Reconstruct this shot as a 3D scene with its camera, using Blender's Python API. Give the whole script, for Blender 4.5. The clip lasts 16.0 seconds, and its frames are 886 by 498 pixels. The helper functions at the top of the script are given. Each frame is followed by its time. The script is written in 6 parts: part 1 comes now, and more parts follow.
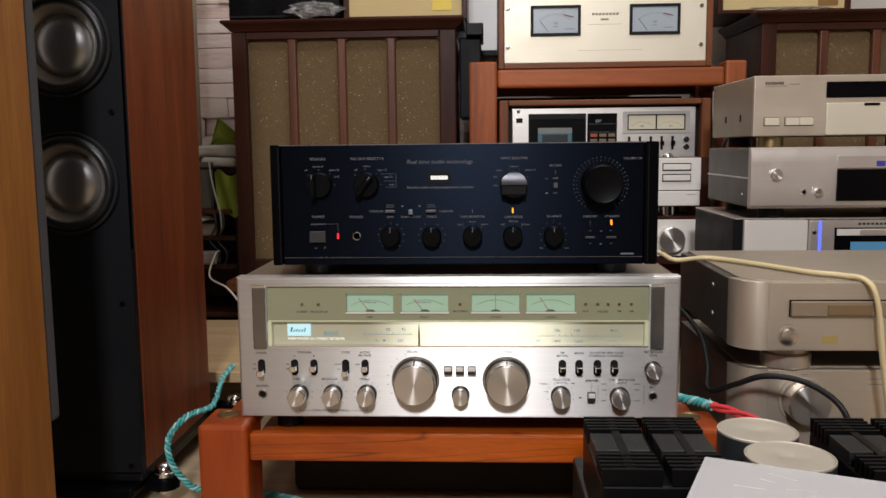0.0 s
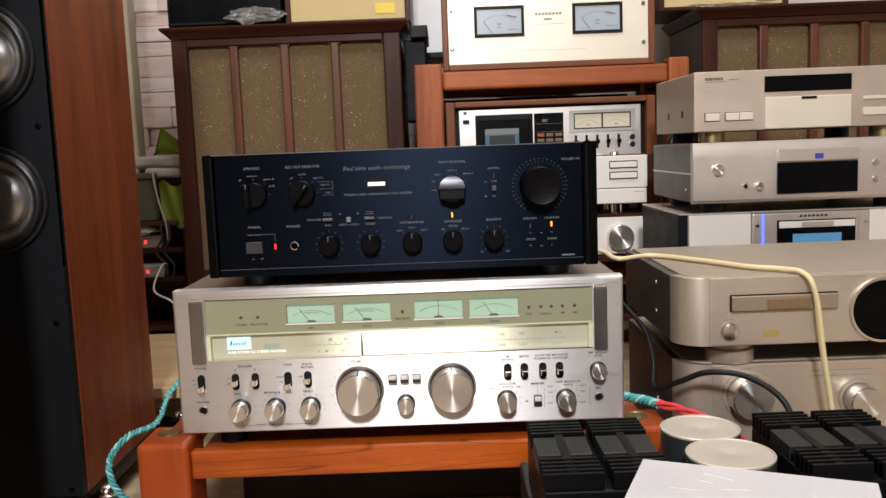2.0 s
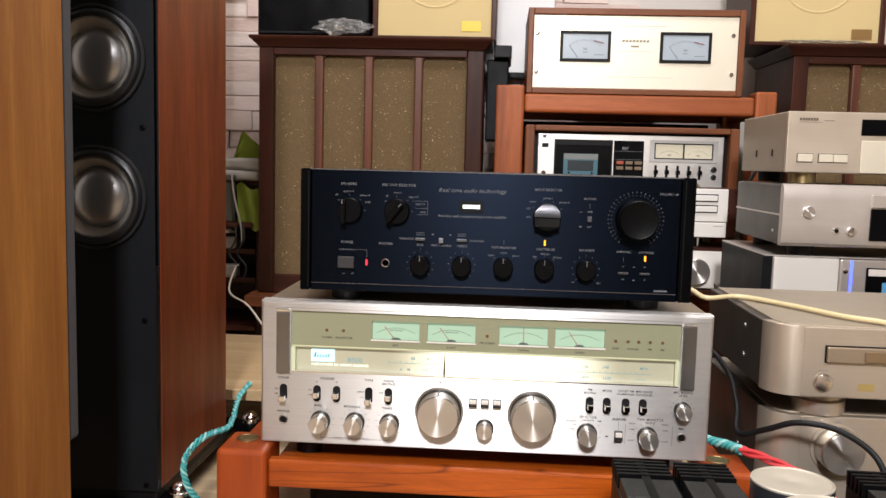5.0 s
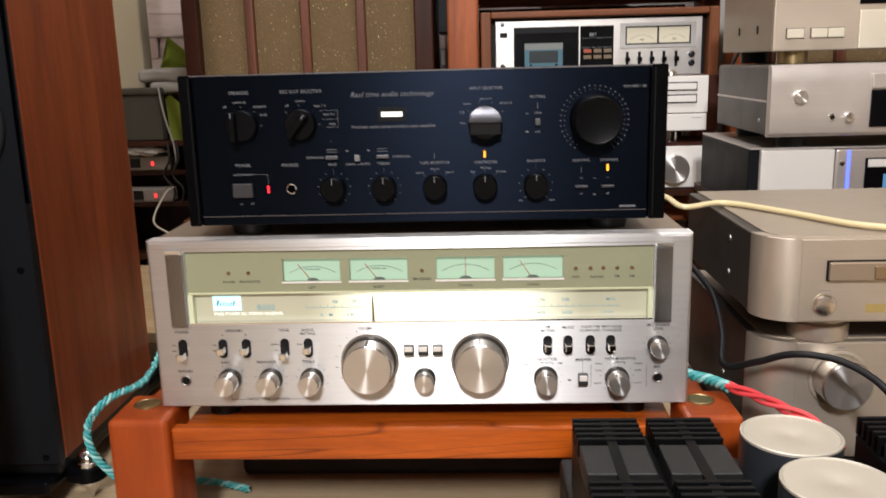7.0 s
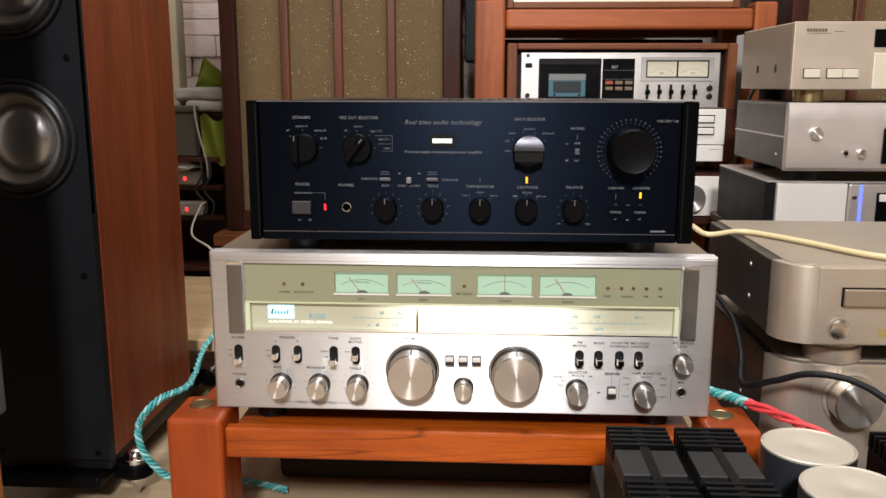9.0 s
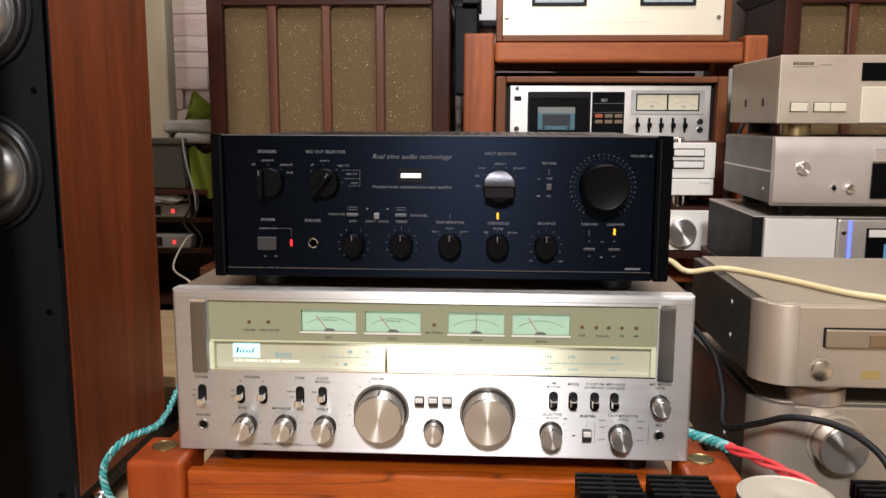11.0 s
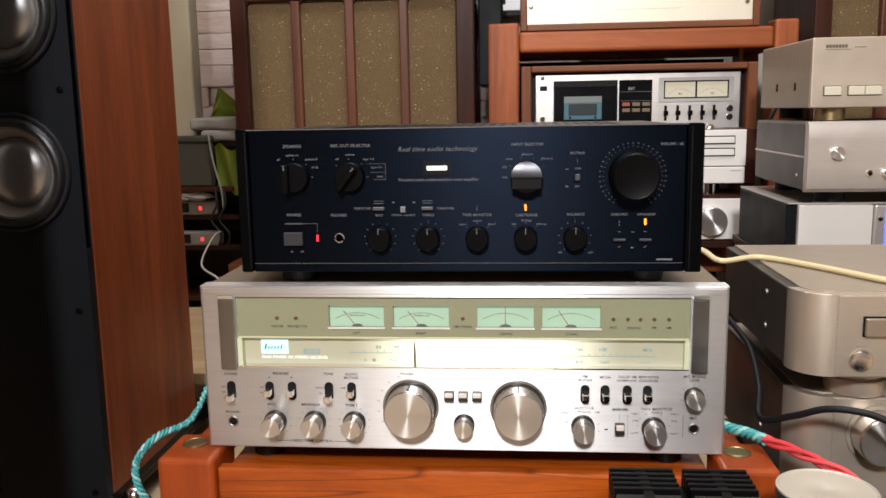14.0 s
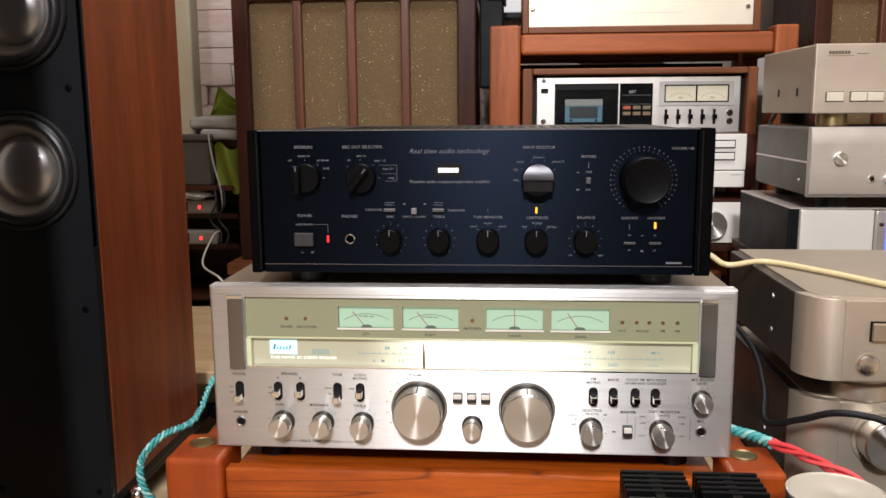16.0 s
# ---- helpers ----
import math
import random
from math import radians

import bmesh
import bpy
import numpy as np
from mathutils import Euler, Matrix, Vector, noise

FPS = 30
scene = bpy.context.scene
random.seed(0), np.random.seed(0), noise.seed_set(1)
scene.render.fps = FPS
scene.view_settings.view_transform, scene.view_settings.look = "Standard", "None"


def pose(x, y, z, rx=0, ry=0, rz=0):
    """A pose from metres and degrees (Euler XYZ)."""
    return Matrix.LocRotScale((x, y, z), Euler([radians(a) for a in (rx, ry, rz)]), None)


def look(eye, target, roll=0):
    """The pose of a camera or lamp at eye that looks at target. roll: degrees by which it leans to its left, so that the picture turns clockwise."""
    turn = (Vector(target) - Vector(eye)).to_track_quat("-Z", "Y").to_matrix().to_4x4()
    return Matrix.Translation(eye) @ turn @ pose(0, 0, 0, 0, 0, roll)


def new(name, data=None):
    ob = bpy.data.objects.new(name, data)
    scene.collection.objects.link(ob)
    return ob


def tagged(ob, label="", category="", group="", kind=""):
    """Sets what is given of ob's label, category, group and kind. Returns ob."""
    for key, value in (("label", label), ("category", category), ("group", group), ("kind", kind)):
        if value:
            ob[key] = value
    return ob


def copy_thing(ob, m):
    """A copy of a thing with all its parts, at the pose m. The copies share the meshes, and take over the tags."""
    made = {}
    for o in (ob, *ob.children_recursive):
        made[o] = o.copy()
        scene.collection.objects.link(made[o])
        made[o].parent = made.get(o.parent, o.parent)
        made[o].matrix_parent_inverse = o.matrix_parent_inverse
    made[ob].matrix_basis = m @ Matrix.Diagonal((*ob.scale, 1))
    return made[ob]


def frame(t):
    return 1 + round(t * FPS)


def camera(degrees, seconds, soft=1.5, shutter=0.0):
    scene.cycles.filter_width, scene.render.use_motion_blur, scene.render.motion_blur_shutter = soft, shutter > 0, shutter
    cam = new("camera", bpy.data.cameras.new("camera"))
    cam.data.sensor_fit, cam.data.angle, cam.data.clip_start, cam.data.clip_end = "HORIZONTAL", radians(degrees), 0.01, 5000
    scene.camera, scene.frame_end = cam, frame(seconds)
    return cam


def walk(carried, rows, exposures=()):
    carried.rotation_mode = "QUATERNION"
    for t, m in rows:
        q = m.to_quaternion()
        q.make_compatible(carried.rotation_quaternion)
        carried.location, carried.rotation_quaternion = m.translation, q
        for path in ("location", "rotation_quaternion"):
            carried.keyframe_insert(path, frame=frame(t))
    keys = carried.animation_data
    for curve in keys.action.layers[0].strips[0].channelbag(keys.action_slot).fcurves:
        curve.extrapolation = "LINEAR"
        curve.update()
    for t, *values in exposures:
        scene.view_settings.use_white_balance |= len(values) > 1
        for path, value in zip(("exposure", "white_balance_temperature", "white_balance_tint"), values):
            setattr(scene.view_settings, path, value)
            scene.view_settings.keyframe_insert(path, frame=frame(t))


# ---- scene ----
cam = camera(55.2, 16.0, shutter=0.5)
PATH = [
    (0, (0.038, -0.053, 0.762), (-0.063, 1.931, 0.525), -0.6),
    (0.5, (0.031, -0.05, 0.763), (-0.081, 1.933, 0.528), -0.6),
    (1, (0.037, -0.047, 0.76), (-0.058, 1.936, 0.515), -0.9),
    (1.5, (0.068, -0.034, 0.763), (0.029, 1.951, 0.522), -2.1),
    (2, (0.064, -0.038, 0.765), (0.054, 1.948, 0.53), -2.2),
    (2.5, (0.044, -0.038, 0.771), (0.016, 1.946, 0.526), -1.5),
    (3, (0.034, -0.015, 0.76), (-0.038, 1.965, 0.489), -1.0),
    (3.5, (0.027, -0.041, 0.779), (-0.069, 1.939, 0.515), 0.3),
    (4, (0.016, -0.056, 0.781), (-0.104, 1.929, 0.566), 1.5),
    (4.2, (0.014, -0.057, 0.782), (-0.112, 1.928, 0.577), 1.6),
    (6.3, (0.029, 0.103, 0.772), (-0.113, 2.087, 0.57), 0.6),
    (6.5, (0.037, 0.133, 0.773), (-0.08, 2.117, 0.553), -0.9),
    (7, (0.067, 0.157, 0.775), (-0.024, 2.107, 0.343), -1.5),
    (7.5, (0.098, 0.21, 0.78), (-0.143, 2.142, 0.32), -2.9),
    (8, (0.073, 0.23, 0.773), (-0.229, 2.152, 0.31), -2.2),
    (8.5, (0.058, 0.138, 0.774), (-0.091, 2.089, 0.362), -1.5),
    (9, (0.028, 0.089, 0.785), (-0.072, 2.05, 0.403), 0.1),
    (9.5, (0.06, 0.11, 0.786), (-0.046, 2.071, 0.406), -0.1),
    (9.7, (0.059, 0.113, 0.786), (-0.053, 2.075, 0.418), 0.2),
    (12, (0.068, 0.118, 0.787), (-0.043, 2.093, 0.491), 0.0),
    (12.5, (0.061, 0.119, 0.782), (-0.053, 2.095, 0.491), -0.2),
    (13, (0.059, 0.122, 0.784), (-0.08, 2.095, 0.483), -0.3),
    (13.5, (0.074, 0.127, 0.781), (-0.091, 2.094, 0.461), -1.0),
    (14, (0.063, 0.128, 0.785), (-0.112, 2.094, 0.46), -1.0),
    (14.5, (0.041, 0.131, 0.787), (-0.137, 2.095, 0.454), -0.3),
    (15, (0.04, 0.129, 0.788), (-0.139, 2.094, 0.457), -0.1),
    (15.5, (0.043, 0.125, 0.787), (-0.127, 2.091, 0.463), -0.3),
    (16, (0.043, 0.124, 0.787), (-0.111, 2.092, 0.463), -0.4),
]
EXPOSURES = [(0, -0.68), (0.5, -0.53), (1, -0.36), (1.5, -0.26), (2, -0.17), (3, -0.08), (4, 0.06), (6.5, 0.02), (9, 0.0), (12.5, -0.05), (16, 0.0)]
walk(cam, [(t, look(eye, target, roll)) for t, eye, target, roll in PATH], EXPOSURES)

# ---- world and lamps ----
FLOOR = 0.232
world = bpy.data.worlds.new("world")
scene.world = world
world.use_nodes = True
world.node_tree.nodes["Background"].inputs[0].default_value = (1.0, 0.95, 0.88, 1)
world.node_tree.nodes["Background"].inputs[1].default_value = 0.02


def area_lamp(name, m, sx, sy, watts, colour):
    data = bpy.data.lights.new(name, "AREA")
    data.shape, data.size, data.size_y, data.energy, data.color = "RECTANGLE", sx, sy, watts, colour
    ob = new(name, data)
    ob.matrix_world = m
    return ob


WARM = (1.0, 0.975, 0.99)
area_lamp("room_lamp_light", look((-0.02, -1.55, 2.13), (0.0, 1.2, 0.6)), 0.30, 0.30, 100, WARM)
# soft fill added overhead to brighten the back wall and the tops
area_lamp("ceiling_fill_light", pose(0.25, 1.2, 2.62, 0, 0, 0), 1.1, 0.5, 34, WARM)

# ---- builders ----
ORIGIN = {}


def thing(name, at, label, category, group="", kind=""):
    ob = new(name)
    ob.empty_display_size = 0.02
    ob.location = at
    ORIGIN[ob.name] = Vector(at)
    return tagged(ob, label, category, group, kind)


def smooth(me, angle=25):
    keep = np.zeros(len(me.polygons), dtype=bool)
    me.polygons.foreach_get("use_smooth", keep)
    if keep.any():
        me.set_sharp_from_angle(angle=radians(angle))
        me.polygons.foreach_set("use_smooth", keep)


def part(name, bm, material, parent, label="", kind=""):
    """One mesh object under a thing or a part; the bmesh is in world metres."""
    o = ORIGIN[parent.name]
    bmesh.ops.translate(bm, verts=bm.verts, vec=-o)
    bmesh.ops.recalc_face_normals(bm, faces=bm.faces)
    me = bpy.data.meshes.new(name)
    bm.to_mesh(me)
    bm.free()
    smooth(me)
    me.materials.append(material)
    ob = new(name, me)
    ob.parent = parent
    ORIGIN[ob.name] = o
    return tagged(ob, label, kind=kind)


def solid(name, bm, material, label, category="", group="", kind="", at=(0, 0, 0)):
    """A top-level object of one mesh."""
    o = Vector(at)
    bmesh.ops.translate(bm, verts=bm.verts, vec=-o)
    bmesh.ops.recalc_face_normals(bm, faces=bm.faces)
    me = bpy.data.meshes.new(name)
    bm.to_mesh(me)
    bm.free()
    smooth(me)
    me.materials.append(material)
    ob = new(name, me)
    ob.location = o
    ORIGIN[ob.name] = o
    return tagged(ob, label, category, group, kind)


def add(bm, other):
    me = bpy.data.meshes.new("tmp")
    other.to_mesh(me)
    other.free()
    bm.from_mesh(me)
    bpy.data.meshes.remove(me)
    return bm


def box(x0, x1, y0, y1, z0, z1, bevel=0.0, seg=2, bm=None):
    b = bmesh.new()
    bmesh.ops.create_cube(b, size=1)
    for v in b.verts:
        v.co = Vector(((x0 + x1) / 2 + v.co.x * (x1 - x0), (y0 + y1) / 2 + v.co.y * (y1 - y0), (z0 + z1) / 2 + v.co.z * (z1 - z0)))
    if bevel:
        bmesh.ops.bevel(b, geom=list(b.edges), offset=bevel, segments=seg, profile=0.5, affect="EDGES")
    return add(bm, b) if bm is not None else b


AXES = {"y": Matrix.Rotation(radians(90), 4, "X"), "z": Matrix.Identity(4), "x": Matrix.Rotation(radians(90), 4, "Y")}


def lathe(profile, at, axis="y", n=40, bm=None):
    """Turns (radius, height) pairs about an axis; for axis y the height runs towards the viewer (-y)."""
    b = bmesh.new()
    rings = []
    for r, h in profile:
        if r < 1e-6:
            rings.append([b.verts.new((0, 0, h))])
        else:
            rings.append([b.verts.new((r * math.cos(2 * math.pi * i / n), r * math.sin(2 * math.pi * i / n), h)) for i in range(n)])
    for a, c in zip(rings, rings[1:]):
        for i in range(n):
            j = (i + 1) % n
            q = [a[i % len(a)], a[j % len(a)], c[j % len(c)], c[i % len(c)]]
            u = []
            for v in q:
                if v not in u:
                    u.append(v)
            if len(u) > 2:
                b.faces.new(u)
    for f in b.faces:
        f.smooth = True
    b.transform(Matrix.Translation(at) @ AXES[axis])
    return add(bm, b) if bm is not None else b


def outline(points, y0, y1, bm=None):
    """A flat shape (x, z points) pushed from y0 to y1."""
    b = bmesh.new()
    lo = [b.verts.new((x, y0, z)) for x, z in points]
    hi = [b.verts.new((x, y1, z)) for x, z in points]
    b.faces.new(lo)
    b.faces.new(hi[::-1])
    for i in range(len(points)):
        j = (i + 1) % len(points)
        b.faces.new((lo[i], hi[i], hi[j], lo[j]))
    return add(bm, b) if bm is not None else b


def plan_shape(points, z0, z1, bevel=0.0, bm=None):
    """A flat shape (x, y points) pushed from z0 to z1."""
    b = bmesh.new()
    lo = [b.verts.new((x, y, z0)) for x, y in points]
    hi = [b.verts.new((x, y, z1)) for x, y in points]
    b.faces.new(lo[::-1])
    top = b.faces.new(hi)
    for i in range(len(points)):
        j = (i + 1) % len(points)
        b.faces.new((lo[i], lo[j], hi[j], hi[i])).smooth = True
    if bevel:
        bmesh.ops.bevel(b, geom=list(top.edges), offset=bevel, segments=2, profile=0.5, affect="EDGES")
    return add(bm, b) if bm is not None else b


def arc(cx, cz, r, a0, a1, n=8):
    return [(cx + r * math.cos(radians(a0 + (a1 - a0) * i / n)), cz + r * math.sin(radians(a0 + (a1 - a0) * i / n))) for i in range(n + 1)]


def round_rect(x0, x1, z0, z1, r, n=5):
    return arc(x1 - r, z1 - r, r, 0, 90, n) + arc(x0 + r, z1 - r, r, 90, 180, n) + arc(x0 + r, z0 + r, r, 180, 270, n) + arc(x1 - r, z0 + r, r, 270, 360, n)


def spline(points, n=8):
    pts = [Vector(p) for p in points]
    out = []
    for i in range(len(pts) - 1):
        p0, p1, p2, p3 = pts[max(i - 1, 0)], pts[i], pts[i + 1], pts[min(i + 2, len(pts) - 1)]
        for k in range(n):
            t = k / n
            out.append(0.5 * (2 * p1 + (p2 - p0) * t + (2 * p0 - 5 * p1 + 4 * p2 - p3) * t * t + (3 * p1 - p0 - 3 * p2 + p3) * t ** 3))
    return out + [pts[-1]]


def tube(points, r, sides=10, smoothing=8, flat=1.0, bm=None):
    path = spline(points, smoothing) if smoothing else [Vector(p) for p in points]
    b = bmesh.new()
    rings, up = [], Vector((0.02, 0.03, 1)).normalized()
    for i, p in enumerate(path):
        d = (path[min(i + 1, len(path) - 1)] - path[max(i - 1, 0)]).normalized()
        s = d.cross(up)
        if s.length < 1e-4:
            s = d.cross(Vector((1, 0, 0)))
        s.normalize()
        u = s.cross(d).normalized()
        rings.append([b.verts.new(p + r * (math.cos(2 * math.pi * k / sides) * s + flat * math.sin(2 * math.pi * k / sides) * u)) for k in range(sides)])
    for a, c in zip(rings, rings[1:]):
        for k in range(sides):
            b.faces.new((a[k], a[(k + 1) % sides], c[(k + 1) % sides], c[k]))
    for f in b.faces:
        f.smooth = True
    b.faces.new(rings[0][::-1])
    b.faces.new(rings[-1])
    return add(bm, b) if bm is not None else b


def framed_hole(x0, x1, z0, z1, hx0, hx1, hz0, hz1, y0, y1, bm=None):
    """A slab between y0 and y1 with one rectangular opening."""
    b = bmesh.new()
    o = [(x0, z0), (x1, z0), (x1, z1), (x0, z1)]
    h = [(hx0, hz0), (hx1, hz0), (hx1, hz1), (hx0, hz1)]
    of, hf = [b.verts.new((x, y0, z)) for x, z in o], [b.verts.new((x, y0, z)) for x, z in h]
    ob_, hb = [b.verts.new((x, y1, z)) for x, z in o], [b.verts.new((x, y1, z)) for x, z in h]
    for i in range(4):
        j = (i + 1) % 4
        b.faces.new((of[i], of[j], hf[j], hf[i]))
        b.faces.new((ob_[j], ob_[i], hb[i], hb[j]))
        b.faces.new((of[i], ob_[i], ob_[j], of[j]))
        b.faces.new((hf[i], hf[j], hb[j], hb[i]))
    return add(bm, b) if bm is not None else b


# ---- materials ----
class Nodes:
    def __init__(self, name):
        self.m = bpy.data.materials.new(name)
        self.m.use_nodes = True
        self.t = self.m.node_tree
        self.b = self.t.nodes["Principled BSDF"]

    def n(self, kind, **props):
        node = self.t.nodes.new(kind)
        for k, v in props.items():
            if k == "blend":
                node.blend_type = v
            elif k == "op":
                node.operation = v
            elif k == "data":
                node.data_type = v
            elif k == "bands":
                node.bands_direction = v
            elif k == "feature":
                node.feature = v
        return node

    def link(self, a, b):
        self.t.links.new(a, b)

    def coords(self, scale):
        tc, mp = self.n("ShaderNodeTexCoord"), self.n("ShaderNodeMapping")
        mp.inputs["Scale"].default_value = scale
        self.link(tc.outputs["Object"], mp.inputs["Vector"])
        return mp.outputs["Vector"]

    def noise(self, scale, stretch=(1, 1, 1), detail=4, rough=0.55, distort=0.0):
        nz = self.n("ShaderNodeTexNoise")
        self.link(self.coords(stretch), nz.inputs["Vector"])
        nz.inputs["Scale"].default_value, nz.inputs["Detail"].default_value = scale, detail
        nz.inputs["Roughness"].default_value, nz.inputs["Distortion"].default_value = rough, distort
        return nz.outputs["Fac"]

    def ramp(self, fac, stops):
        r = self.n("ShaderNodeValToRGB")
        e = r.color_ramp.elements
        while len(e) < len(stops):
            e.new(0.5)
        for el, (p, c) in zip(e, stops):
            el.position, el.color = p, (*c, 1) if len(c) == 3 else c
        self.link(fac, r.inputs[0])
        return r.outputs["Color"]

    def mix(self, fac, a, b, blend="MIX"):
        x = self.n("ShaderNodeMix", data="RGBA", blend=blend)
        for sock, v in ((x.inputs[0], fac), (x.inputs[6], a), (x.inputs[7], b)):
            if isinstance(v, (int, float)):
                sock.default_value = v
            elif isinstance(v, tuple):
                sock.default_value = (*v, 1)
            else:
                self.link(v, sock)
        return x.outputs[2]

    def span(self, fac, lo, hi):
        mr = self.n("ShaderNodeMapRange")
        self.link(fac, mr.inputs[0])
        mr.inputs[1].default_value, mr.inputs[2].default_value = 0.25, 0.75
        mr.inputs[3].default_value, mr.inputs[4].default_value = lo, hi
        return mr.outputs[0]

    def bump(self, height, strength, distance=0.001):
        b = self.n("ShaderNodeBump")
        b.inputs["Strength"].default_value, b.inputs["Distance"].default_value = strength, distance
        self.link(height, b.inputs["Height"])
        self.link(b.outputs[0], self.b.inputs["Normal"])

    def set(self, **kw):
        names = {"colour": "Base Color", "rough": "Roughness", "metal": "Metallic", "spec": "Specular IOR Level", "coat": "Coat Weight", "coat_rough": "Coat Roughness",
                 "trans": "Transmission Weight", "ior": "IOR", "aniso": "Anisotropic", "alpha": "Alpha", "sheen": "Sheen Weight"}
        for k, v in kw.items():
            s = self.b.inputs[names[k]]
            if isinstance(v, (int, float)):
                s.default_value = v
            elif isinstance(v, tuple):
                s.default_value = (*v, 1)
            else:
                self.link(v, s)
        return self


def shade(c, f):
    return tuple(min(1, x * f) for x in c)


def paint(name, colour, rough=0.5, metal=0.0, vary=0.12, grain=300, bump=0.05, spec=0.5, coat=0.0):
    k = Nodes(name)
    big, fine = k.noise(6), k.noise(grain, detail=3)
    c = k.mix(big, shade(colour, 1 - vary), shade(colour, 1 + vary))
    c = k.mix(k.span(fine, 0, 0.25), c, shade(colour, 1 - 1.5 * vary))
    k.set(colour=c, metal=metal, rough=k.span(k.noise(18), max(0.02, rough - 0.05), rough + 0.07), spec=spec, coat=coat)
    k.bump(fine, bump, 0.0006)
    return k.m


def brushed(name, colour, rough=0.32, metal=1.0, along="x", strength=0.12, vary=0.08, aniso=0.0):
    k = Nodes(name)
    s = {"x": (4, 900, 900), "z": (900, 900, 4), "y": (900, 4, 900)}[along]
    lines = k.noise(1.0, s, detail=2)
    c = k.mix(k.span(lines, 0, 1), shade(colour, 1 - vary), shade(colour, 1 + vary))
    c = k.mix(k.span(k.noise(7), 0, 0.3), c, shade(colour, 1 - 1.6 * vary))
    k.set(colour=c, metal=metal, rough=k.span(k.noise(25, s and (1, 1, 1)), rough - 0.04, rough + 0.06), aniso=aniso)
    k.bump(lines, strength, 0.0002)
    return k.m


def wood(name, dark, light, along="z", rough=0.35, scale=1.0, coat=0.0, streak=1.0, spec=0.35, figure=0.0):
    k = Nodes(name)
    st = {"x": (1.2, 14, 14), "y": (14, 1.2, 14), "z": (14, 14, 1.2)}[along]
    st = tuple(a * scale for a in st)
    broad = k.noise(1.6, st, detail=5, distort=0.7)
    fine = k.noise(13, st, detail=4, rough=0.7)
    pore = k.noise(45, st, detail=2)
    c = k.ramp(broad, [(0.33, dark), (0.5, shade(light, 0.75)), (0.66, light)])
    c = k.mix(k.span(fine, 0, 0.45 * streak), c, shade(dark, 0.75))
    c = k.mix(k.span(pore, 0, 0.2), c, shade(dark, 0.5))
    if figure:
        rings = k.noise(1.7, {"x": (1.1, 9, 13), "y": (9, 1.1, 9), "z": (9, 9, 1.1)}[along], detail=0.6, distort=0.25)
        fold = k.n("ShaderNodeMath", op="PINGPONG")
        k.link(rings, fold.inputs[0])
        fold.inputs[1].default_value = 0.055
        line = k.ramp(fold.outputs[0], [(0.0, (1, 1, 1)), (0.0012, (1, 1, 1)), (0.0055, (0, 0, 0))])
        amount = k.mix(figure, (0, 0, 0), line)
        c = k.mix(amount, c, shade(dark, 0.45))
    k.set(colour=c, rough=k.span(fine, rough - 0.06, rough + 0.1), coat=coat, coat_rough=0.25, spec=spec)
    k.bump(pore, 0.12, 0.0004)
    return k.m


def glow(name, colour, strength, base=(0.02, 0.02, 0.02)):
    k = Nodes(name)
    k.set(colour=base, rough=0.4)
    k.b.inputs["Emission Color"].default_value = (*colour, 1)
    k.b.inputs["Emission Strength"].default_value = strength
    return k.m


def glass(name, tint=(1, 1, 1), rough=0.02):
    k = Nodes(name)
    k.set(colour=tint, trans=1.0, rough=rough, ior=1.45)
    return k.m


ALU = brushed("brushed_aluminium", (0.80, 0.78, 0.75), 0.34, along="x", strength=0.1, vary=0.05, aniso=0.0)
KNOB = brushed("turned_aluminium", (0.80, 0.75, 0.70), 0.26, along="x", strength=0.06)
KNOB_DARK = brushed("knurled_aluminium", (0.30, 0.285, 0.27), 0.42, along="y", strength=0.25)
CHROME = paint("polished_chrome", (0.78, 0.77, 0.76), 0.12, 1.0, 0.04, bump=0.01)
BRASS = paint("aged_brass", (0.36, 0.27, 0.13), 0.35, 0.9, 0.15)
BLACK = paint("black_plastic", (0.0045, 0.0045, 0.005), 0.45, 0, 0.2, spec=0.18)
BLACK_MATT = paint("matt_black_baffle", (0.0045, 0.0055, 0.0072), 0.5, 0, 0.25, grain=700, bump=0.12, spec=0.16)
RUBBER = paint("black_rubber", (0.008, 0.008, 0.009), 0.5, 0, 0.15, spec=0.3)
MAHOGANY = wood("speaker_mahogany", (0.118, 0.0235, 0.007), (0.25, 0.055, 0.0158), "z", 0.42, streak=0.6, spec=0.28)
WALNUT = wood("dark_walnut", (0.026, 0.0085, 0.005), (0.068, 0.020, 0.011), "z", 0.38, spec=0.16)
WALNUT_X = wood("dark_walnut_across", (0.026, 0.0085, 0.005), (0.068, 0.020, 0.011), "x", 0.38, spec=0.16)
OAK = wood("golden_oak_veneer", (0.24, 0.085, 0.016), (0.42, 0.17, 0.036), "z", 0.5)
CHERRY = wood("cherry_red_wood", (0.27, 0.043, 0.007), (0.46, 0.080, 0.011), "z", 0.38, coat=0.12, streak=0.5)
CHERRY_X = wood("cherry_red_wood_across", (0.25, 0.038, 0.004), (0.64, 0.130, 0.010), "x", 0.32, coat=0.12, streak=1.2, figure=0.8)
RACK_RED = wood("plain_rack_wood", (0.22, 0.052, 0.014), (0.42, 0.115, 0.034), "z", 0.45, spec=0.3)
RACK_RED_X = wood("plain_rack_wood_across", (0.27, 0.066, 0.018), (0.48, 0.135, 0.042), "x", 0.42, spec=0.3)
CASE_WOOD = wood("walnut_case", (0.115, 0.036, 0.014), (0.25, 0.085, 0.033), "x", 0.4, spec=0.25)
